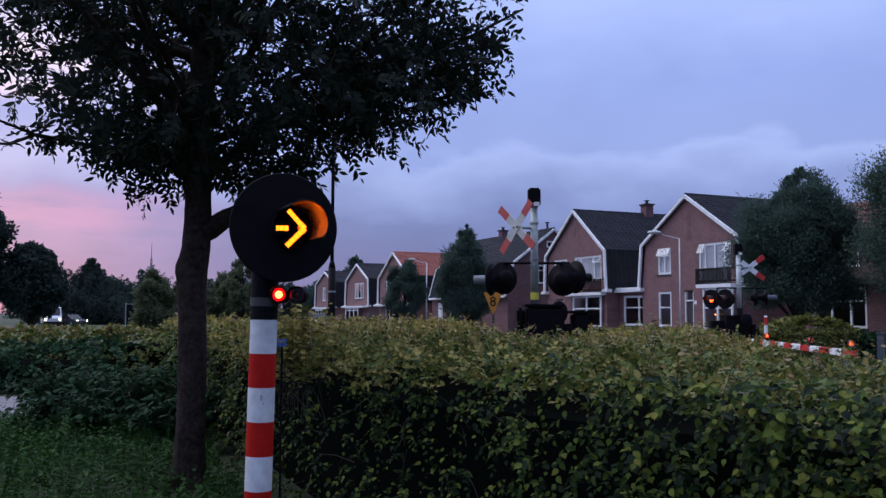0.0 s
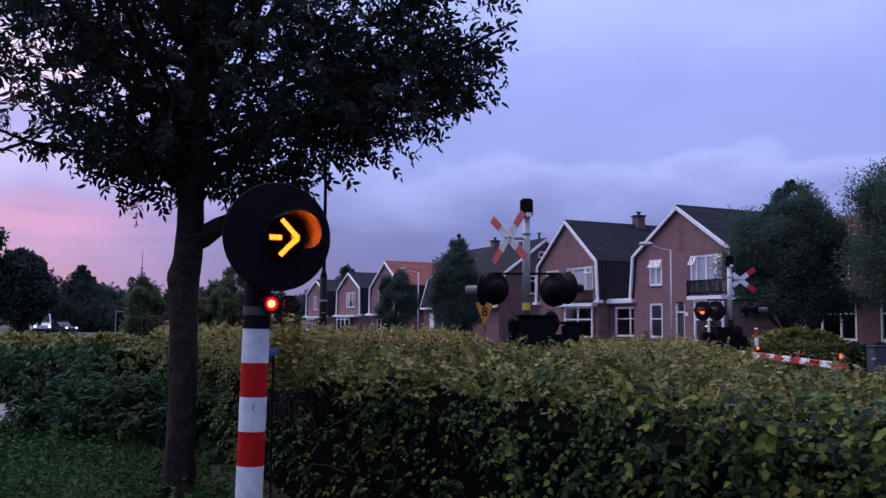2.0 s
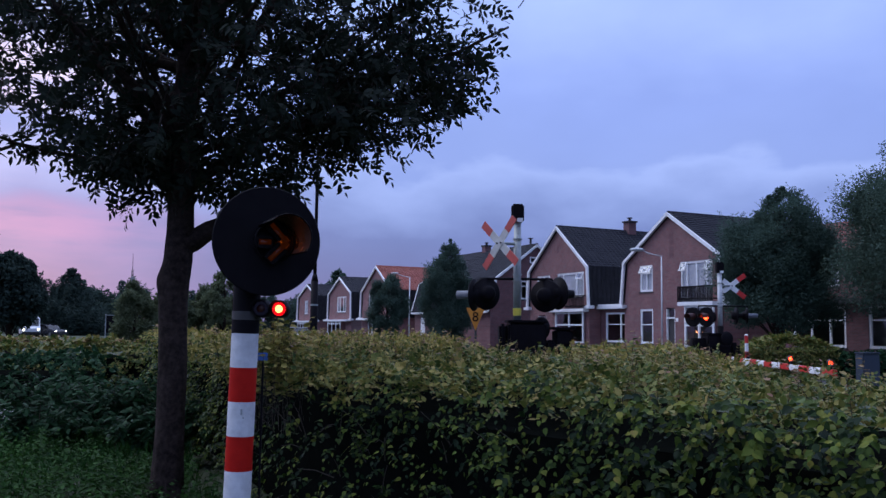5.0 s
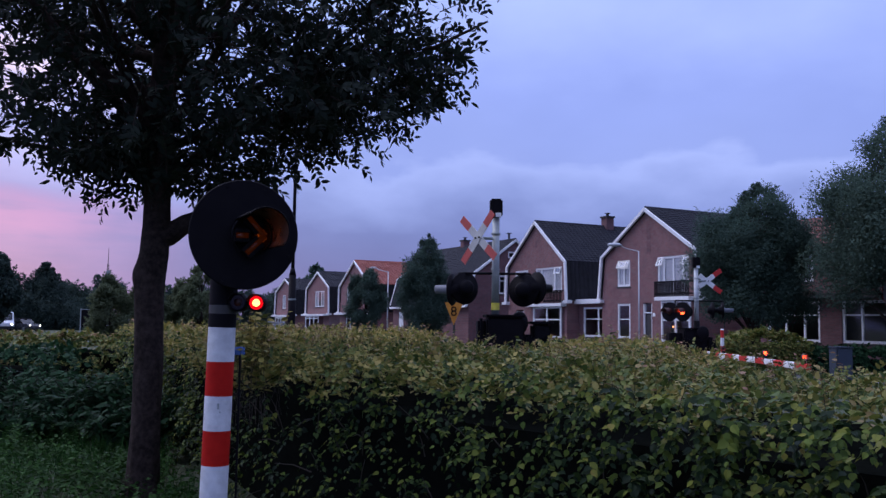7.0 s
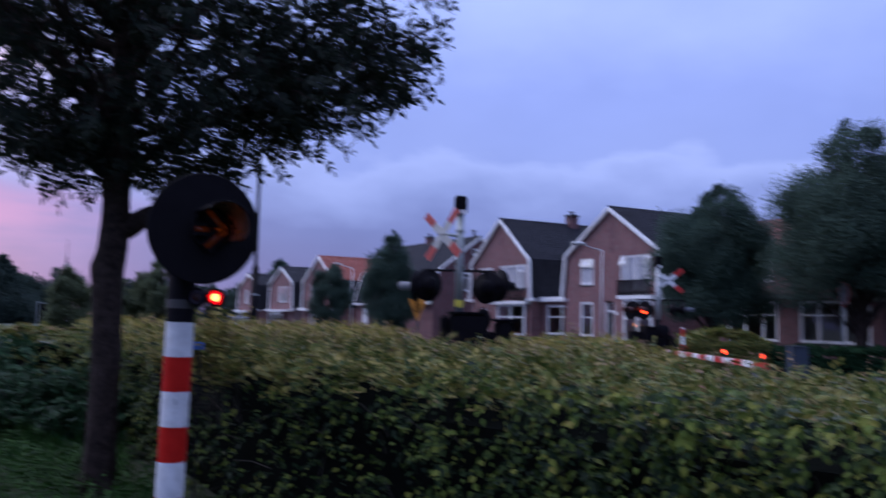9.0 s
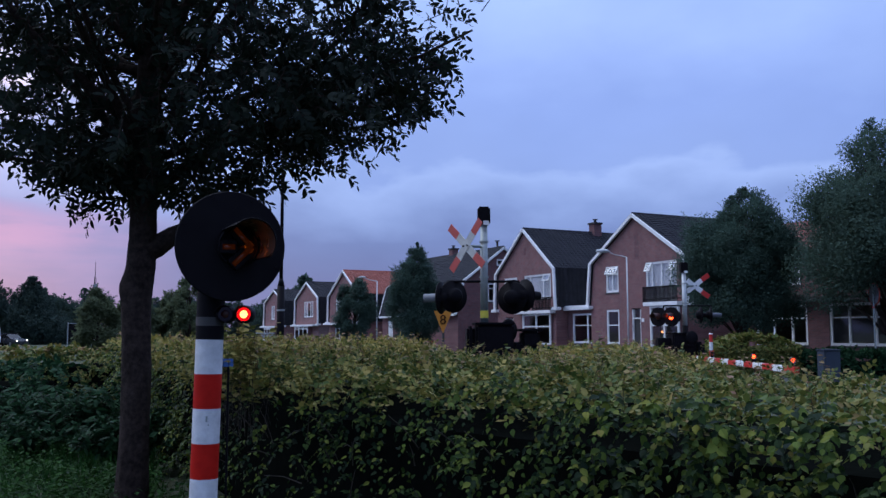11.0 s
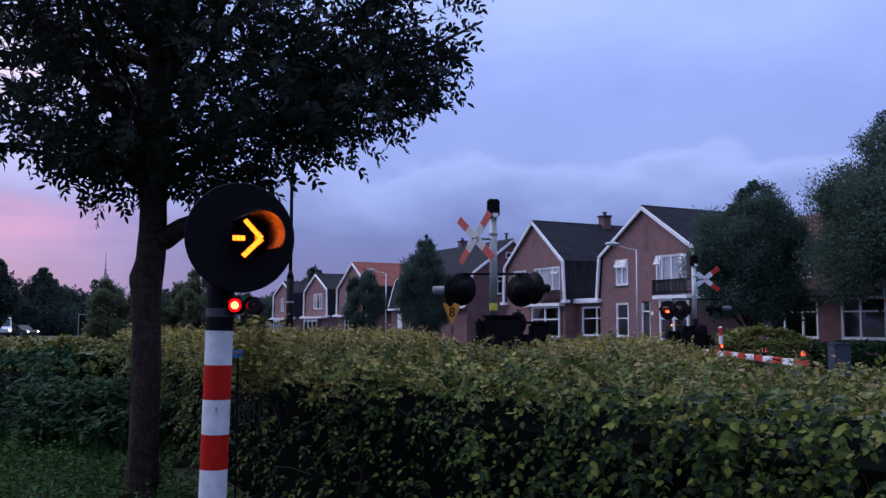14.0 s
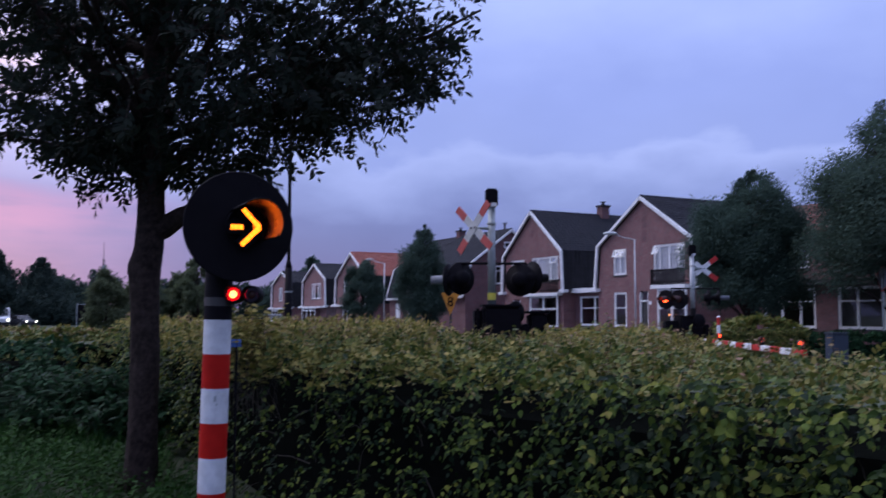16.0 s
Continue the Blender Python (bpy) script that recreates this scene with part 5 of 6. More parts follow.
        z = np.clip(RNG.random(k) * 1.1, 0.04, height(x, y) - 0.02)
        ats.append(np.c_[x, y, z] + out * (0.04 - RNG.random(k) * 0.2)[:, None])
        ways.append(unit(k) * 0.8 + out * 0.75 + np.array([0, 0, -0.25]))
        ups.append(unit(k) * 0.35 + out * 0.75 + np.array([0, 0, 0.6]))
    if ats:
        at, way, up = np.concatenate(ats), np.concatenate(ways), np.concatenate(ups)
        sprays("side_leaves", at, way, up, 0.17 * np.ones(len(at)), size * np.ones(len(at)), 8, mats[1], h)
    return h


def hedge_height(x, y):
    d = np.hypot(x, y)
    return 1.335 - 0.115 * np.clip((x - 0.4) / 1.6, 0, 1) + 0.009 * np.clip(y - 6, 0, 9) - 0.32 * np.exp(-((x - 1.5) / 0.8) ** 2) * np.clip((y - 8) / 4, 0, 1) + 0.035 * np.clip((x - 0.7) / 0.9, 0, 1) * np.clip((11 - y) / 3, 0, 1) + 0.022 * waves(x, y, 0.9) + 0.012 * waves(x, y, 2.7)


BED = [(-1.15, 6.3), (4.4, 1.75), (5.4, 4.2), (2.95, 7.4), (4.3, 15.2), (-5.0, 16.0)]
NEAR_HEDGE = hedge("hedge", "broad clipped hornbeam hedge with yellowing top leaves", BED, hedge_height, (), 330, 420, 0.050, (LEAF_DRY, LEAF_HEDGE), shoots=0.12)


def drooping(at, way, reach, size, n, out):
    """Arching twigs that hang at their ends, with n leaves set alternately along each: places, ways, upper sides and lengths."""
    way = way / np.linalg.norm(way, axis=1, keepdims=True)
    side = np.cross(way, np.array([0, 0, 1.0]))
    side /= np.linalg.norm(side, axis=1, keepdims=True) + 1e-9
    reach = reach.reshape(-1, 1)
    ats, ways, ups, sizes = [], [], [], []
    for j in range(n):
        f = (j + 0.8) / n
        e = 0.0 if j == n - 1 else (1.0 if j % 2 else -1.0)
        ats.append(at + way * reach * f - np.array([0, 0, 0.75]) * reach * f * f)
        along = way - np.array([0, 0, 1.5]) * f
        ways.append(along * (0.55 if e else 1.0) + side * e * 0.85 - np.array([0, 0, 0.22]) + RNG.normal(size=way.shape) * 0.26)
        ups.append(out * 0.55 + np.array([0, 0, 0.80]) + RNG.normal(size=way.shape) * 0.34)
        sizes.append(size * RNG.uniform(0.65, 1.2, len(at)) * (1.05 - 0.35 * f))
    return np.concatenate(ats), np.concatenate(ways), np.concatenate(ups), np.concatenate(sizes)


def hedge_face(a, b, clumps, bare, inner, twigs, pieces=0):
    """A face of the near hedge, from a to b: clumps of hanging twigs with dark hollows between them, and dim leaves deeper in.
    bare: where along it the thin, bare end gives way to full leaf."""
    (ax, ay), (bx, by) = a, b
    ln = math.hypot(bx - ax, by - ay)
    out = np.array([by - ay, ax - bx, 0]) / ln
    centre = np.array(BED).mean(axis=0)
    out = -out if out[:2] @ (centre - np.array(a)) > 0 else out
    cs, cz = RNG.random(clumps) ** 0.8, RNG.uniform(0.02, 1.0, clumps) ** 0.85
    full = np.clip((cs - 0.10) / bare, 0, 1)
    keep = RNG.random(clumps) < 0.22 + 0.78 * full
    cs, cz, full = cs[keep], cz[keep], full[keep]
    clumps = len(cs)
    cd = RNG.uniform(-0.24, 0.04, clumps) - 0.14 * (1 - full) + 0.10 * (cz > 0.88)
    pick = np.repeat(np.arange(clumps), RNG.integers(2, 6, clumps))
    k = len(pick)
    s = cs[pick] + RNG.normal(size=k) * 0.055 / ln
    x, y = ax + (bx - ax) * s, ay + (by - ay) * s
    tall = hedge_height(x, y)
    z = np.clip(cz[pick] * tall + RNG.normal(size=k) * 0.055, 0.05, tall - 0.015)
    at = np.c_[x, y, z] + out * (cd[pick] - RNG.random(k) * 0.10)[:, None]
    way = unit(k) * 0.65 + out * 0.8 + np.array([0, 0, 0.25])
    big = 0.044 + 0.018 * full[pick]
    at, way, up, size = drooping(at, way, RNG.uniform(0.12, 0.25, k), big * RNG.uniform(0.75, 1.2, k), 9, out)
    # deeper leaves
    s2 = RNG.random(inner)
    x2, y2 = ax + (bx - ax) * s2, ay + (by - ay) * s2
    at2 = np.c_[x2, y2, RNG.uniform(0.05, 1.15, inner)] - out * RNG.uniform(0.20, 0.36, inner)[:, None]
    deep = drooping(at2, unit(inner) * 0.8 + out * 0.6, RNG.uniform(0.1, 0.2, inner), 0.05 * np.ones(inner), 6, out)
    # the single leaves that stand proud in the nearest stretch are pieces of their own
    near = np.flatnonzero((at[:, 0] > 0.9) & (at[:, 0] < 2.7) & (at[:, 2] > 0.55))
    proud = (at[near] - np.array([ax, ay, 0])) @ out
    near = near[np.argsort(-proud)[:pieces]]
    pts, tris = LEAF_SHAPES["ovate"]
    shapes = []
    for i in range(6):
        mesh = bpy.data.meshes.new("leaf")
        bend, wide = random.uniform(-0.14, 0.04), random.uniform(0.9, 1.15)
        mesh.from_pydata([(px, py * wide, pz + bend * px * px) for px, py, pz in pts], [], tris)
        mesh.materials.append(LEAF_PIECE)
        shapes.append(mesh)
    for c, i in enumerate(near):
        w = Vector(way[i]).normalized()
        sd = Vector(up[i]).cross(w).normalized()
        leaf = new("leaf", shapes[c % 6])
        leaf.parent = NEAR_HEDGE
        turn = Matrix((w, sd, w.cross(sd))).transposed()
        leaf.matrix_basis = Matrix.LocRotScale(Vector(at[i]), turn.to_quaternion(), (float(size[i]),) * 3)
    rest = np.ones(len(at), bool)
    rest[near] = False
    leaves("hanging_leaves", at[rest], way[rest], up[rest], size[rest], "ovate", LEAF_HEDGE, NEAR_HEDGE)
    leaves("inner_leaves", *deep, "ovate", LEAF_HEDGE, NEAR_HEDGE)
    # bare twigs that show in the hollows
    s3 = RNG.random(twigs)
    root = np.c_[ax + (bx - ax) * s3, ay + (by - ay) * s3, RNG.uniform(0.1, 0.9, twigs)] - out * 0.26
    tip = root + out * RNG.uniform(0.05, 0.15, (twigs, 1)) + RNG.normal(size=(twigs, 3)) * 0.07 + np.array([0, 0, 0.16])
    tagged(part("twig_mass", limbs_mesh(B(), [[(*p, 0.005), (*((p + q) / 2 + np.array([0, 0, 0.02])), 0.004), (*q, 0.002)] for p, q in zip(root, tip)], 4), TWIG, NEAR_HEDGE), kind="stuff")


hedge_face(BED[0], BED[1], 470, 0.42, 620, 90, 300)
hedge_face(BED[0], BED[5], 230, 0.45, 350, 60)


def proud_shoots():
    """Uncut shoots that stand a hand's width above the clipped top."""
    chains, ats, ways = [], [], []
    for x, y, top in ((1.46, 6.0, 1.60), (1.55, 6.15, 1.53), (1.38, 5.9, 1.50), (0.95, 5.8, 1.47), (0.78, 6.4, 1.50), (0.70, 6.1, 1.44), (1.95, 6.3, 1.49), (2.6, 6.1, 1.44), (2.45, 5.2, 1.38), (-0.2, 6.9, 1.50), (-0.5, 6.6, 1.47), (0.3, 6.8, 1.48)):
        for k in range(4):
            px, py, lx, ly = x + random.gauss(0, 0.05), y + random.gauss(0, 0.05), random.gauss(0, 0.07), random.gauss(0, 0.07)
            z0, z1 = 1.12, top - 0.05 * k
            chains.append([(px, py, z0, 0.003), (px + lx * 0.5, py + ly * 0.5, (z0 + z1) / 2, 0.0025), (px + lx, py + ly, z1, 0.001)])
            for j in range(13):
                f = 0.25 + 0.75 * j / 12
                a = 2.4 * j + random.uniform(-0.4, 0.4)
                ats.append((px + lx * f, py + ly * f, z0 + (z1 - z0) * f))
                ways.append((math.cos(a), math.sin(a), random.uniform(-0.25, 0.45)))
    ats = np.array(ats)
    leaves("shoot_leaves", ats, np.array(ways), unit(len(ats)) * 0.4 + np.array([0, 0, 1.0]), RNG.uniform(0.032, 0.064, len(ats)), "ovate", LEAF_DRY, NEAR_HEDGE)
    tagged(part("shoot_mass", limbs_mesh(B(), chains, 3), TWIG, NEAR_HEDGE), kind="stuff")


proud_shoots()
hedge("hedge", "clipped hedge with yellow-green top along the far side", [(-22, 19.5), (-4.6, 19.5), (-4.6, 21.5), (-22, 22)], lambda x, y: 1.20 + 0.025 * waves(x, y, 0.8), (0,), 120, 170, 0.085, (LEAF_DRY, LEAF_DRY), shoots=0.05)
hedge("hedge", "low dark green hedge beside the footpath", [(-20, 17.3), (-6.4, 17.3), (-6.4, 18.8), (-20, 19)], lambda x, y: 0.95 + 0.04 * waves(x, y, 0.8), (0,), 60, 90, 0.10, (LEAF_SHRUB, LEAF_SHRUB))
hedge("hedge", "rounded yellow-green hedge before the brick house", [(11.1, 29.4), (13.9, 29.4), (13.9, 31), (11.1, 31)], lambda x, y: 1.46 - 0.16 * (x - 12.5) ** 2 + 0.03 * waves(x, y, 1.3), (0, 1, 3), 620, 760, 0.085, (LEAF_DRY, LEAF_DRY))
hedge("hedge", "green hedge in the garden behind the boom", [(3.0, 33), (20, 27.4), (20.5, 28.6), (3.2, 34.4)], lambda x, y: 0.92 + 0.05 * waves(x, y, 0.6), (0,), 140, 240, 0.12, (LEAF_SHRUB, LEAF_SHRUB))


def shrub(at, spread, tall, k, mat, size, label):
    """A loose bush: arching stems with long leaves along them."""
    s = thing("shrub", pose(*at), label, "shrub", "shrubs by the tree")
    chains, ats, ways, ups = [], [], [], []
    for i in range(k):
        a, r = random.uniform(0, math.tau), random.uniform(0.2, 1.0) ** 0.7
        x, y = spread * r * math.cos(a), spread * 0.7 * r * math.sin(a)
        top = tall * random.uniform(0.62, 1.0) * (1.05 - 0.45 * r)
        chain = [(x * f ** 1.6 + 0.08 * x, y * f ** 1.6, top * f ** 0.8, 0.012 * (1.1 - f)) for f in (0, 0.3, 0.6, 0.85, 1.0)]
        chains.append(chain)
        for j in range(36):
            f = 0.25 + 0.75 * (j + random.random()) / 36
            p = np.array([x * f ** 1.6 + 0.08 * x, y * f ** 1.6, top * f ** 0.8])
            b = random.uniform(0, math.tau)
            ats.append(p)
            ways.append((math.cos(b), math.sin(b), random.uniform(-0.9, 0.2)))
            ups.append((random.gauss(0, 0.6), random.gauss(0, 0.6), 1))
    tagged(part("stem_mass", limbs_mesh(B(), chains, 4), TWIG, s), kind="stuff")
    leaves("foliage", np.array(ats), np.array(ways), np.array(ups), size * RNG.uniform(0.6, 1.2, len(ats)), "lance", mat, s, wide=1.15)


for x, y, sp, tl in ((-5.1, 12.2, 1.0, 1.25), (-4.1, 11.6, 0.9, 1.2), (-5.3, 13.3, 0.6, 1.1), (-3.5, 12.6, 0.9, 1.25), (-4.7, 10.9, 0.8, 0.8), (-3.0, 10.3, 0.7, 0.9), (-2.3, 11.3, 0.8, 1.1)):
    shrub((x, y, 0), sp, tl, 70, LEAF_SHRUB, 0.125, "dark green shrub with long drooping leaves")


def yellow_bush():
    """Young hornbeam shoots that stand above the hedge behind the near post."""
    s = thing("shrub", pose(-1.02, 6.5, 0), "yellow-leaved hornbeam shoots beside the banded post", "shrub", "shrubs by the tree")
    chains, ats, ways = [], [], []
    for i in range(46):
        x, y, tall = random.gauss(-0.06, 0.15), random.gauss(0, 0.2), random.uniform(1.36, 1.70)
        lx, ly = random.gauss(0, 0.10), random.gauss(0, 0.1)
        chains.append([(x, y, 0.9, 0.0014), (x, y, tall * 0.6, 0.0014), (x + lx, y + ly, tall, 0.002)])
        for j in range(18):
            f = (j + random.random()) / 18
            ats.append((x + lx * f, y + ly * f, tall * (0.79 + 0.21 * f)))
            b = random.uniform(0, math.tau)
            ways.append((math.cos(b), math.sin(b), random.uniform(-0.4, 0.5)))
    tagged(part("stem_mass", limbs_mesh(B(), chains, 3), TWIG, s), kind="stuff")
    leaves("foliage", np.array(ats), np.array(ways), unit(len(ats)) * 0.6 + np.array([0, 0, 1.0]), 0.06 * RNG.uniform(0.6, 1.2, len(ats)), "round", LEAF_GOLD, s)


yellow_bush()


def make_grass():
    # rough grass and weeds in front
    k = 46000
    p = np.c_[RNG.uniform(-9.5, 1.8, k), RNG.uniform(3.4, 13.6, k)]
    d = np.hypot(p[:, 0], p[:, 1])
    ok = (RNG.random(k) < np.clip(6.0 / d, 0.3, 1)) & ~inside(p, BED) & (p[:, 0] > -0.62 * p[:, 1]) & ~((p[:, 0] < -5.2) & (p[:, 1] > 12.8))
    p = p[ok]
    k = len(p)
    tall = RNG.uniform(0.10, 0.36, k) * (1 + 0.4 * waves(p[:, 0], p[:, 1], 0.5)) * (1 - 0.6 * np.exp(-((p[:, 0] + 2.2) / 0.36) ** 2 - ((p[:, 1] - 7.5) / 0.8) ** 2))
    way = unit(k) * 0.45 + np.array([0, 0, 1.0])
    g = leaves("grass", np.c_[p, np.zeros(k)], way, unit(k), np.maximum(tall, 0.08), "blade", GRASS, None, wide=0.055)
    tagged(g, "rough uncut grass on the verge", "grass")
    # herbs: upright stalks with drooping leaves all the way up
    k = 9500
    p = np.c_[RNG.uniform(-9, 0.8, k), RNG.uniform(4.0, 13.4, k)]
    p = p[~inside(p, BED) & (p[:, 0] > -0.62 * p[:, 1]) & (RNG.random(k) < np.clip(0.55 + 0.45 * waves(p[:, 0], p[:, 1], 0.9), 0.12, 1)) & ~((p[:, 0] < -5.2) & (p[:, 1] > 12.8))]
    k = len(p)
    clear = 1 - 0.72 * np.exp(-((p[:, 0] + 2.2) / 0.36) ** 2 - ((p[:, 1] - 7.5) / 0.8) ** 2)
    tall = RNG.uniform(0.14, 0.42, k) * (1 + 0.3 * waves(p[:, 0] + 3, p[:, 1], 0.6)) * clear
    lean = RNG.normal(size=(k, 2)) * 0.25
    ats, ways, sizes = [], [], []
    for j in range(13):
        f = 0.2 + 0.8 * j / 12
        a = RNG.uniform(0, math.tau, k)
        ats.append(np.c_[p + lean * (tall * f)[:, None], np.maximum(tall * f, 0.02)])
        ways.append(np.c_[np.cos(a), np.sin(a), RNG.uniform(-0.7, 0.6, k)])
        sizes.append(RNG.uniform(0.04, 0.095, k) * (1.15 - 0.5 * f))
    at = np.concatenate(ats)
    w = leaves("weeds", at, np.concatenate(ways), unit(len(at)) * 0.6 + np.array([0, 0, 1]), np.concatenate(sizes), "slim", WEED, None, wide=1.7)
    tagged(w, "low leafy weeds among the grass", "weeds")


make_grass()


# ---- the near tree ----
def near_tree():
    t = thing("tree", pose(-2.345, 8.2, 0), "young ash tree with a broad dark leafy crown", "tree")
    trunk = [(0.0, 0, -0.05, 0.19), (0.0, 0, 0.12, 0.148), (0.005, 0, 0.5, 0.134), (0.01, 0, 1.0, 0.128), (0.0, 0, 1.5, 0.125), (-0.015, 0, 1.85, 0.134), (-0.01, 0, 2.0, 0.14), (0.02, 0, 2.2, 0.13), (0.03, 0.01, 2.5, 0.125), (0.02, 0.02, 2.9, 0.118), (0.0, 0.04, 3.5, 0.105), (0.01, 0.06, 4.3, 0.085), (0.04, 0.06, 5.2, 0.055), (0.04, 0.06, 6.6, 0.02)]
    # knotty bark: fine rings, ridges and bosses
    zs = np.linspace(trunk[0][2], trunk[-1][2], 110)
    rings = [tuple(np.interp(z, [p[2] for p in trunk], [p[i] for p in trunk]) for i in (0, 1)) + (z, np.interp(z, [p[2] for p in trunk], [p[3] for p in trunk])) for z in zs]
    stem_ob = smooth(part("trunk", limbs_mesh(B(), [rings], 40), BARK, t))
    for v in stem_ob.data.vertices:
        x, y, z = v.co
        a = math.atan2(y, x)
        d = 1 + 0.022 * math.sin(a * 9 + 2.2 * math.sin(z * 3.1)) + 0.035 * math.sin(z * 5.3 + 2 * math.sin(a * 2)) * math.sin(a * 2 + 1.1 * z) + random.uniform(-0.012, 0.012)
        d += 0.16 * math.exp(-((z - 2.02) / 0.10) ** 2 - ((a + 2.6) / 0.5) ** 2) + 0.10 * math.exp(-((z - 1.35) / 0.07) ** 2 - ((a + 1.2) / 0.4) ** 2)
        v.co = (x * d, y * d, z)
    centre, radii = np.array([0.0, 0.1, 4.95]), np.array([3.2, 2.95, 2.8])
    chains, tips = [], []
    # low limb that bends out beside the board
    starts = [((0.0, 0.0, 2.33), (0.26, 0.0, 2.47), (1.15, -0.1, 2.80), 0.118), ((0.05, 0, 2.85), (0.9, -0.05, 3.60), (2.75, -0.15, 3.95), 0.05), ((0.05, 0, 3.2), (1.6, 0.1, 3.8), (3.05, 0, 4.5), 0.045), ((-0.05, 0, 2.9), (-1.0, 0, 3.35), (-2.2, 0.1, 3.2), 0.036)]
    for i in range(26):
        z0 = random.uniform(2.85, 4.6)
        a = math.tau * (i * 0.381966) + random.uniform(-0.2, 0.2)
        e = random.uniform(-0.22, 0.95)
        dirv = np.array([math.cos(a) * math.cos(e), math.sin(a) * math.cos(e), math.sin(e)])
        end = centre + dirv * radii * random.uniform(0.72, 0.95)
        mid = np.array([0.02, 0.08, z0]) * 0.5 + end * 0.5 + np.array([0, 0, 0.25])
        starts.append(((0.02, 0.08, z0), tuple(mid), tuple(end), random.uniform(0.03, 0.06)))
    for s, m, e, r in starts:
        s, m, e = map(np.array, (s, m, e))
        chain, own = [], []
        for f in np.linspace(0, 1, 7):
            p = (1 - f) ** 2 * s + 2 * f * (1 - f) * m + f * f * e
            p = p + np.array([random.gauss(0, 0.05), random.gauss(0, 0.05), random.gauss(0, 0.04)]) * (f > 0.1)
            chain.append((*p, r * (1 - 0.85 * f) + 0.004))
        own.append(chain)
        # side branches
        for j in range(9):
            f = random.uniform(0.45, 1.0)
            i0 = min(5, int(f * 6))
            p = np.array(chain[i0][:3])
            d = np.array([random.gauss(0, 1), random.gauss(0, 1), random.gauss(0.05, 0.6)])
            d = d / np.linalg.norm(d) * random.uniform(0.5, 1.1)
            q = p + d
            if (((q - centre) / radii) ** 2).sum() > 0.9 or q[2] < 3.2 + 0.1 * np.hypot(q[0], q[1]):
                q = p + np.abs(d) * np.array([0.15, 0.15, 0.3])
            sub = [(*(p + (q - p) * g + np.array([0, 0, -0.10 * g * g])), 0.014 * (1 - g) + 0.003) for g in (0, 0.35, 0.7, 1)]
            own.append(sub)
            for g in np.linspace(0.25, 1, 5):
                tips.append(p + (q - p) * g + np.array([0, 0, -0.10 * g * g]))
        smooth(part("limb", limbs_mesh(B(), own, 7), BARK, t))
    # leaf twig_at: twigs from the side branches and through the crown
    tips = np.array(tips)
    extra = unit(6400) * (RNG.random((6400, 1)) ** 0.42) * radii * 1.0 + centre
    extra[:, 2] = np.where(RNG.random(len(extra)) < 0.6, 2 * centre[2] - np.maximum(extra[:, 2], centre[2]), extra[:, 2])
    rough = 1.0 + 0.10 * waves(extra[:, 0], extra[:, 1] + extra[:, 2], 0.9)
    extra = extra[(((extra - centre) / radii) ** 2).sum(axis=1) < rough]
    extra = extra[(extra[:, 2] < 4.3) | (RNG.random(len(extra)) < 0.5)]
    heart = np.concatenate([RNG.normal(size=(420, 3)) * np.array([0.32, 0.5, 0.24]) + np.array([-0.35, 0, 3.14]), RNG.normal(size=(110, 3)) * np.array([0.24, 0.4, 0.20]) + np.array([2.5, 0, 3.78]), RNG.normal(size=(520, 3)) * np.array([0.75, 0.8, 0.28]) + np.array([0.6, 0, 3.35]), RNG.normal(size=(170, 3)) * np.array([0.30, 0.35, 0.16]) + np.array([0.55, 0.1, 2.98]), RNG.normal(size=(120, 3)) * np.array([0.40, 0.35, 0.09]) + np.array([-1.85, 0, 3.10]), RNG.normal(size=(230, 3)) * np.array([0.5, 0.6, 0.35]) + np.array([-1.3, 0, 4.3]), RNG.normal(size=(720, 3)) * np.array([0.55, 0.6, 0.42]) + np.array([1.65, 0, 3.95])])
    gaps = np.sin(extra[:, 0] * 2.3 + 1.0) * np.sin(extra[:, 2] * 2.9 + 0.5) + 0.8 * np.sin(extra[:, 0] * 4.1 - extra[:, 2] * 3.3) * np.cos(extra[:, 1] * 1.9)
    extra = extra[RNG.random(len(extra)) < np.clip(0.66 + 0.95 * gaps, 0.03, 1.0)]
    twig_at = np.concatenate([tips, tips + RNG.normal(size=tips.shape) * 0.12, extra, heart])
    low = np.interp(np.hypot(twig_at[:, 0], twig_at[:, 1]), [0, 0.4, 1.0, 1.6, 2.3, 2.75, 3.05], [2.75, 2.9, 3.05, 3.18, 3.45, 3.80, 4.4])
    low = low + np.where(twig_at[:, 0] < -0.8, 0.16, 0.0) - 0.30 * np.exp(-((twig_at[:, 0] + 1.9) / 0.35) ** 2)
    low = low - 0.16 * np.exp(-((twig_at[:, 0] + 0.4) / 0.35) ** 2) - 0.25 * np.exp(-((twig_at[:, 0] - 0.6) / 0.4) ** 2)
    twig_at = twig_at[twig_at[:, 2] > low + 0.12 * waves(twig_at[:, 0], twig_at[:, 1], 1.5)]
    twig_at = twig_at[(((twig_at - centre) / radii) ** 2).sum(axis=1) < 1.10]
    twig_at = twig_at[(RNG.random(len(twig_at)) < np.where(twig_at[:, 0] > 0.9, 0.92, np.clip(1.0 + 0.25 * (twig_at[:, 0] + 0.6), 0.6, 1.0)))]
    # a window in the crown on its thin side
    thin = np.exp(-((twig_at[:, 0] + 1.85) / 0.34) ** 2 - ((twig_at[:, 2] - 3.52) / 0.27) ** 2)
    thin = thin + 0.5 * np.exp(-((twig_at[:, 0] + 1.4) / 0.26) ** 2 - ((twig_at[:, 2] - 3.25) / 0.42) ** 2)
    by_stem = np.exp(-((twig_at[:, 0] - 0.2) / 0.6) ** 2)
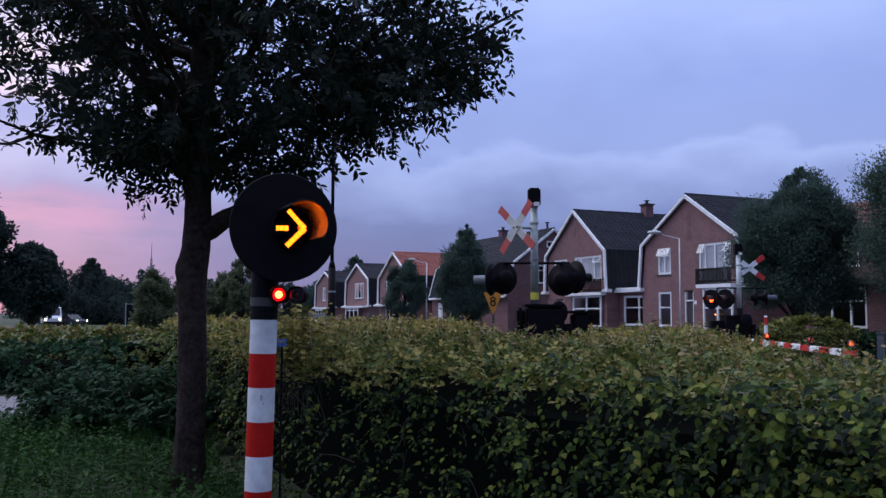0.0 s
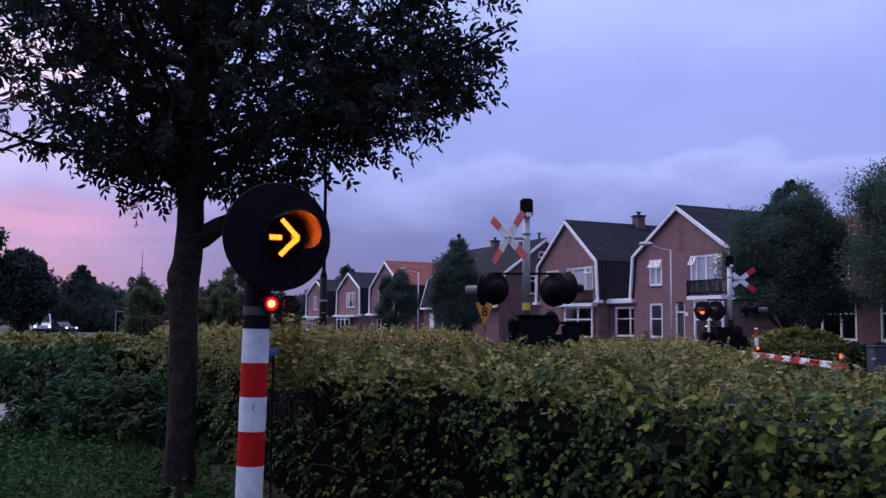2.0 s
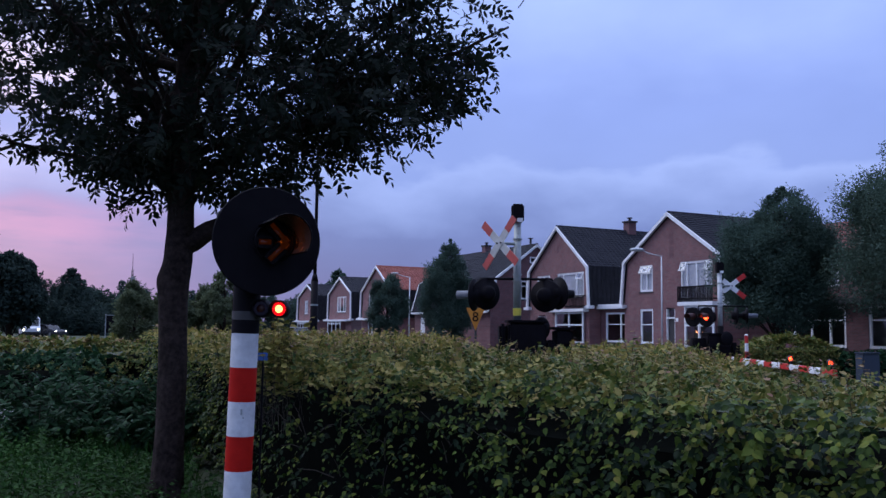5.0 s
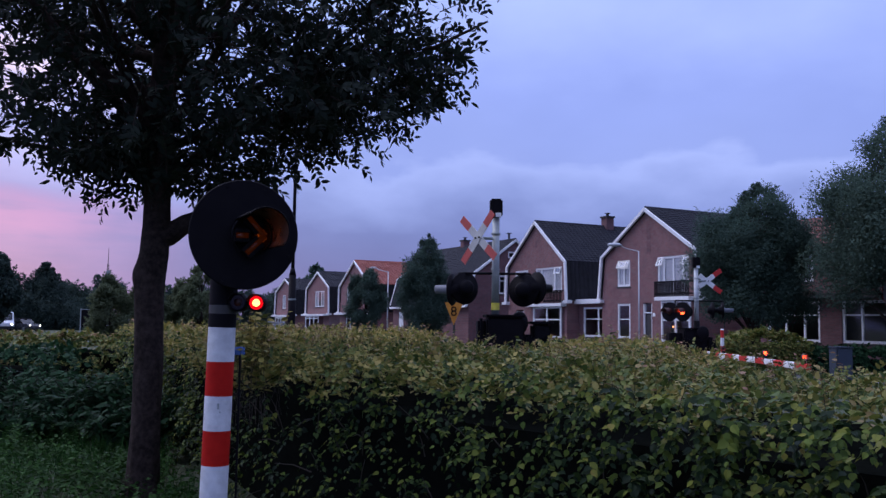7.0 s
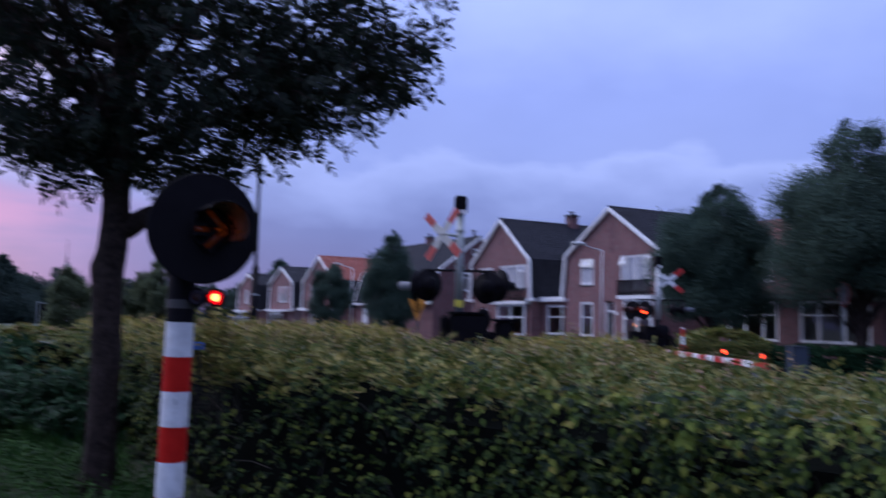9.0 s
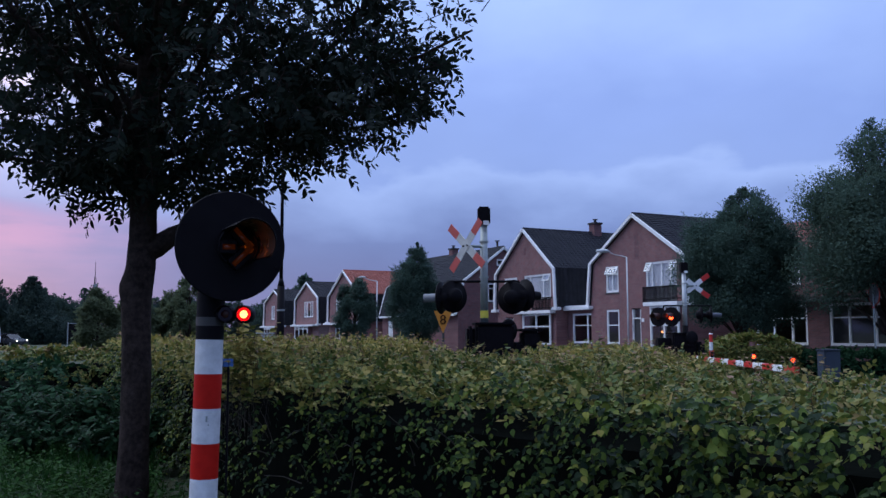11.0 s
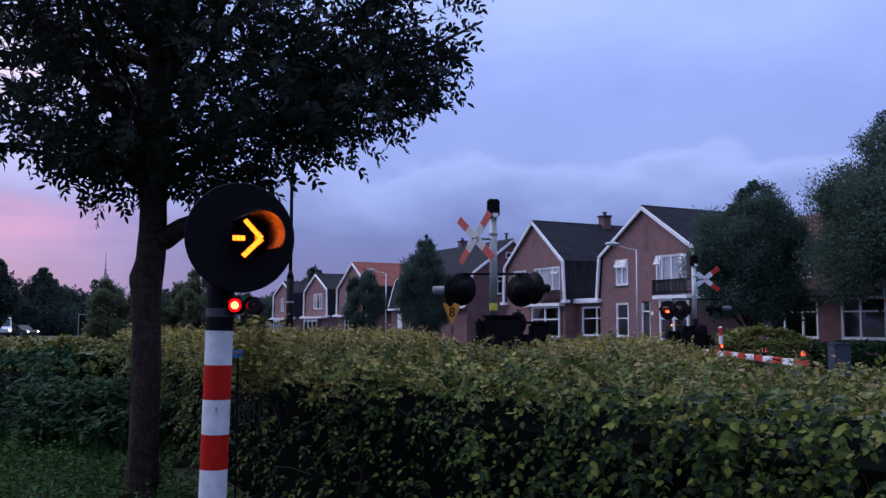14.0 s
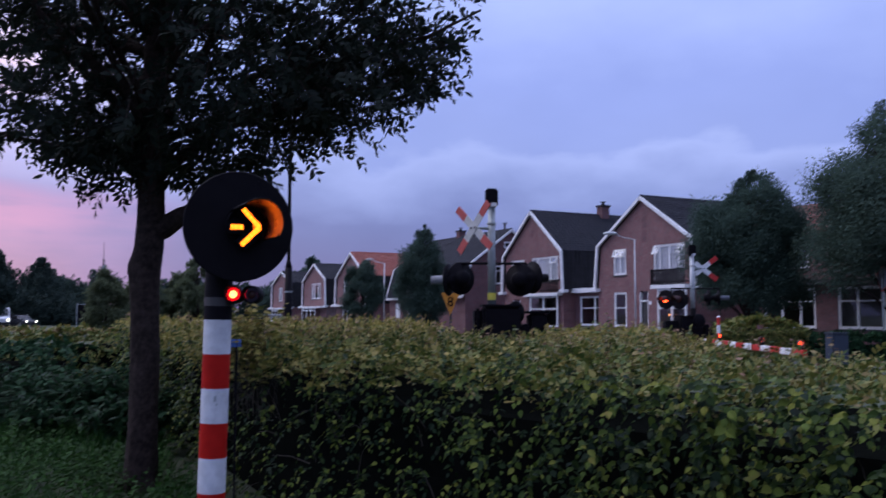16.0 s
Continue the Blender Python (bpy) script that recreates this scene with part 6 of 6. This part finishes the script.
    twig_at = twig_at[RNG.random(len(twig_at)) > 0.06 + 0.66 * thin + 0.36 * by_stem]
    k = len(twig_at)
    outward = (twig_at - centre) / radii
    stem = unit(k) * 0.9 + outward * 0.7 + np.array([0, 0, 0.05])
    stem /= np.linalg.norm(stem, axis=1, keepdims=True)
    side = np.cross(stem, unit(k))
    side /= np.linalg.norm(side, axis=1, keepdims=True)
    top = np.cross(stem, side)
    ats, ways, ups = [], [], []
    length = RNG.uniform(0.14, 0.28, (k, 1))
    for j in range(9):
        f = (j // 2 + 1) / 5
        e = 1 if j % 2 else -1
        base = twig_at + stem * length * f
        ats.append(base)
        ways.append(stem * (0.6 if j < 8 else 1) + (side * e * 0.9 if j < 8 else 0) + RNG.normal(size=(k, 3)) * 0.25)
        ups.append(top + RNG.normal(size=(k, 3)) * 0.3)
    at, way, up = np.concatenate(ats), np.concatenate(ways), np.concatenate(ups)
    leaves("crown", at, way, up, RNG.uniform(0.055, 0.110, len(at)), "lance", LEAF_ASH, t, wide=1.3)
    # leaf stalks as thin twigs
    pick = RNG.choice(k, 1400, replace=False)
    tagged(part("twig_mass", limbs_mesh(B(), [[(*(twig_at[i] - stem[i] * 0.12), 0.006), (*(twig_at[i] + stem[i] * length[i] * 0.8), 0.002)] for i in pick], 3), BARK, t), kind="stuff")


near_tree()


def far_tree(at, tall, wide, first, label, mat, k=5000, leaf=0.22, cone=0.0, blobs=26, group="trees along the street", leaders=True):
    """A tree some way off: trunk, limbs and a crown of leaf clumps with an uneven outline."""
    t = thing("tree", pose(*at, 0), label, "tree", group)
    c, chains = [], [[(0, 0, 0, 0.03 * tall), (0.05, 0, tall * 0.3, 0.022 * tall), (0, 0.05, tall * 0.65, 0.012 * tall), (0, 0, tall * 0.92, 0.004 * tall)]]
    for i in range(blobs):
        f = (i + random.random()) / blobs
        z = first + (tall - first) * f
        reach = wide * (1 - f * cone) * math.sqrt(max(0.06, 1 - ((f - 0.42) / 0.60) ** 2)) if not cone else wide * max(0.06, (1 - f) ** 0.85)
        a, r = i * 2.4 + random.uniform(-0.5, 0.5), random.uniform(0.45, 0.85)
        p = (reach * r * math.cos(a), reach * r * math.sin(a), z)
        c.append((*p, max(0.35, reach * random.uniform(0.30, 0.5))))
        chains.append([(0, 0, max(z - 0.25 * tall, tall * 0.15), 0.008 * tall), (p[0] * 0.5, p[1] * 0.5, z - 0.08 * tall, 0.005 * tall), (*p, 0.01)])
    if leaders and not cone:
        # leading shoots that make the outline uneven
        for i in range(blobs // 3):
            b, up = random.choice(c[len(c) // 4:blobs]), random.uniform(0.5, 0.9)
            a = random.uniform(0, math.tau)
            for j in range(3):
                c.append((b[0] + b[3] * (0.55 + 0.1 * j) * math.cos(a), b[1] + b[3] * 0.6 * math.sin(a), b[2] + b[3] * (up + 0.20 * j), b[3] * (0.36 - 0.08 * j)))
    part("trunk", limbs_mesh(B(), chains, 7), BARK, t, "trunk with its limbs")
    c = np.array(c)
    if not cone:
        # clumps keep to the crown's shoulder, which bulges and dips; the top rises in separate heads
        f = (c[:, 2] - first) / (tall - first)
        most = wide * np.sqrt(np.maximum(0.02, 1 - ((f - 0.38) / 0.62) ** 2)) * (0.93 + 0.16 * np.sin(3 * np.arctan2(c[:, 1], c[:, 0]) + tall + 3 * f))
        c[:, :2] *= np.minimum(1.0, most / np.maximum(np.hypot(c[:, 0], c[:, 1]), 0.01))[:, None]
        c[:, 2] += np.clip((f - 0.55) / 0.3, 0, 1) * 0.075 * tall * (np.sin(c[:, 0] * 5.5 / wide + tall) - 0.25)
    pick = RNG.choice(len(c), k, p=c[:, 3] ** 2 / (c[:, 3] ** 2).sum())
    d = unit(k)
    r = RNG.random(k) ** 0.4 * (1 + 0.06 * RNG.normal(size=k))
    p = c[pick, :3] + d * (c[pick, 3] * r)[:, None] * np.array([1, 1, 0.85])
    size = leaf * RNG.uniform(0.6, 1.4, k) * np.where(r < 0.5, 1.6, 1.0)
    # sprigs that stand out of the crown
    twigs = 6 * blobs
    tp = RNG.integers(0, len(c), twigs)
    td = unit(twigs) * np.array([0.7, 0.7, 0.4]) + np.array([0, 0, 0.55])
    td /= np.linalg.norm(td, axis=1, keepdims=True)
    f = np.tile(np.linspace(0.7, 1.35, 22), twigs)
    tp, td = np.repeat(tp, 22), np.repeat(td, 22, axis=0)
    p = np.concatenate([p, c[tp, :3] + td * (c[tp, 3] * f)[:, None] + unit(len(tp)) * leaf * 0.7 * (1.6 - f)[:, None]])
    d = np.concatenate([d, td])
    size = np.concatenate([size, leaf * RNG.uniform(0.5, 1.1, len(tp))])
    p[:, 2] = np.maximum(p[:, 2], 0.05)
    k = len(p)
    leaves("crown", p, unit(k) + d * 0.6 + np.array([0, 0, 0.1]), unit(k) * 0.45 + d + np.array([0, 0, 0.7]), size, "slim", mat, t, wide=1.8)
    return t


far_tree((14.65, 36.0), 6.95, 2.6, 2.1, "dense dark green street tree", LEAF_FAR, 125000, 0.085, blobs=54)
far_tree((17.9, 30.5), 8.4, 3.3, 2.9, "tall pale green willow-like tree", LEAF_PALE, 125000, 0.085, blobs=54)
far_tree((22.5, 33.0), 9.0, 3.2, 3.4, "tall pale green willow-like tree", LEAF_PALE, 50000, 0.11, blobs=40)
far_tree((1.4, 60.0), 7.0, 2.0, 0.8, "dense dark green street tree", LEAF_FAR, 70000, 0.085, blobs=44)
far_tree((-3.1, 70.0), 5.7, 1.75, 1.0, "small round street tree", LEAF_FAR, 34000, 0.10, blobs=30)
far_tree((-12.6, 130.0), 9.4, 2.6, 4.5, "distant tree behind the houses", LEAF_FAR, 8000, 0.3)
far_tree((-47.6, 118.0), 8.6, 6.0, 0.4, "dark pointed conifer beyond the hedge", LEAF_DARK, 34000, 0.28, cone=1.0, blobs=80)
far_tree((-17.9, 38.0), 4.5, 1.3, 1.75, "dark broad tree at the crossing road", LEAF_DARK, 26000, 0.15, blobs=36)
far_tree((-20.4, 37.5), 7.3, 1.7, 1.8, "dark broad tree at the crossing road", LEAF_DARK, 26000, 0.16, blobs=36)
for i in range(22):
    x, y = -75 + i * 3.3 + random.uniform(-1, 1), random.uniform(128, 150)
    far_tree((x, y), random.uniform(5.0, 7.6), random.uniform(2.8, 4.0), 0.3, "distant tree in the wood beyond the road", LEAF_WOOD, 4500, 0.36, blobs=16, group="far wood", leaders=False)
for i in range(4):
    far_tree((-15.2 + i * 1.55, 46 + 1.5 * (i % 3)), 3.6 + 0.4 * (i % 2) + (0.3 if i == 3 else 0), 1.25, 0.3, "bushy green tree behind the hedge", LEAF_BUSH, 9000, 0.14, blobs=18, group="bushes beyond the hedge")


# ---- what moves: the flashers turn at 90 a minute ----
def motions():
    for lamp, m in FLASHERS:
        rows = []
        for k in range(161):
            t = k / 10
            phase = (t - 0.135) / (2 / 3)
            rows.append((t, m @ Matrix.Rotation(-math.tau * (phase % 1.0) - math.pi / 2, 4, "Z")))
        walk(lamp, rows)


motions()
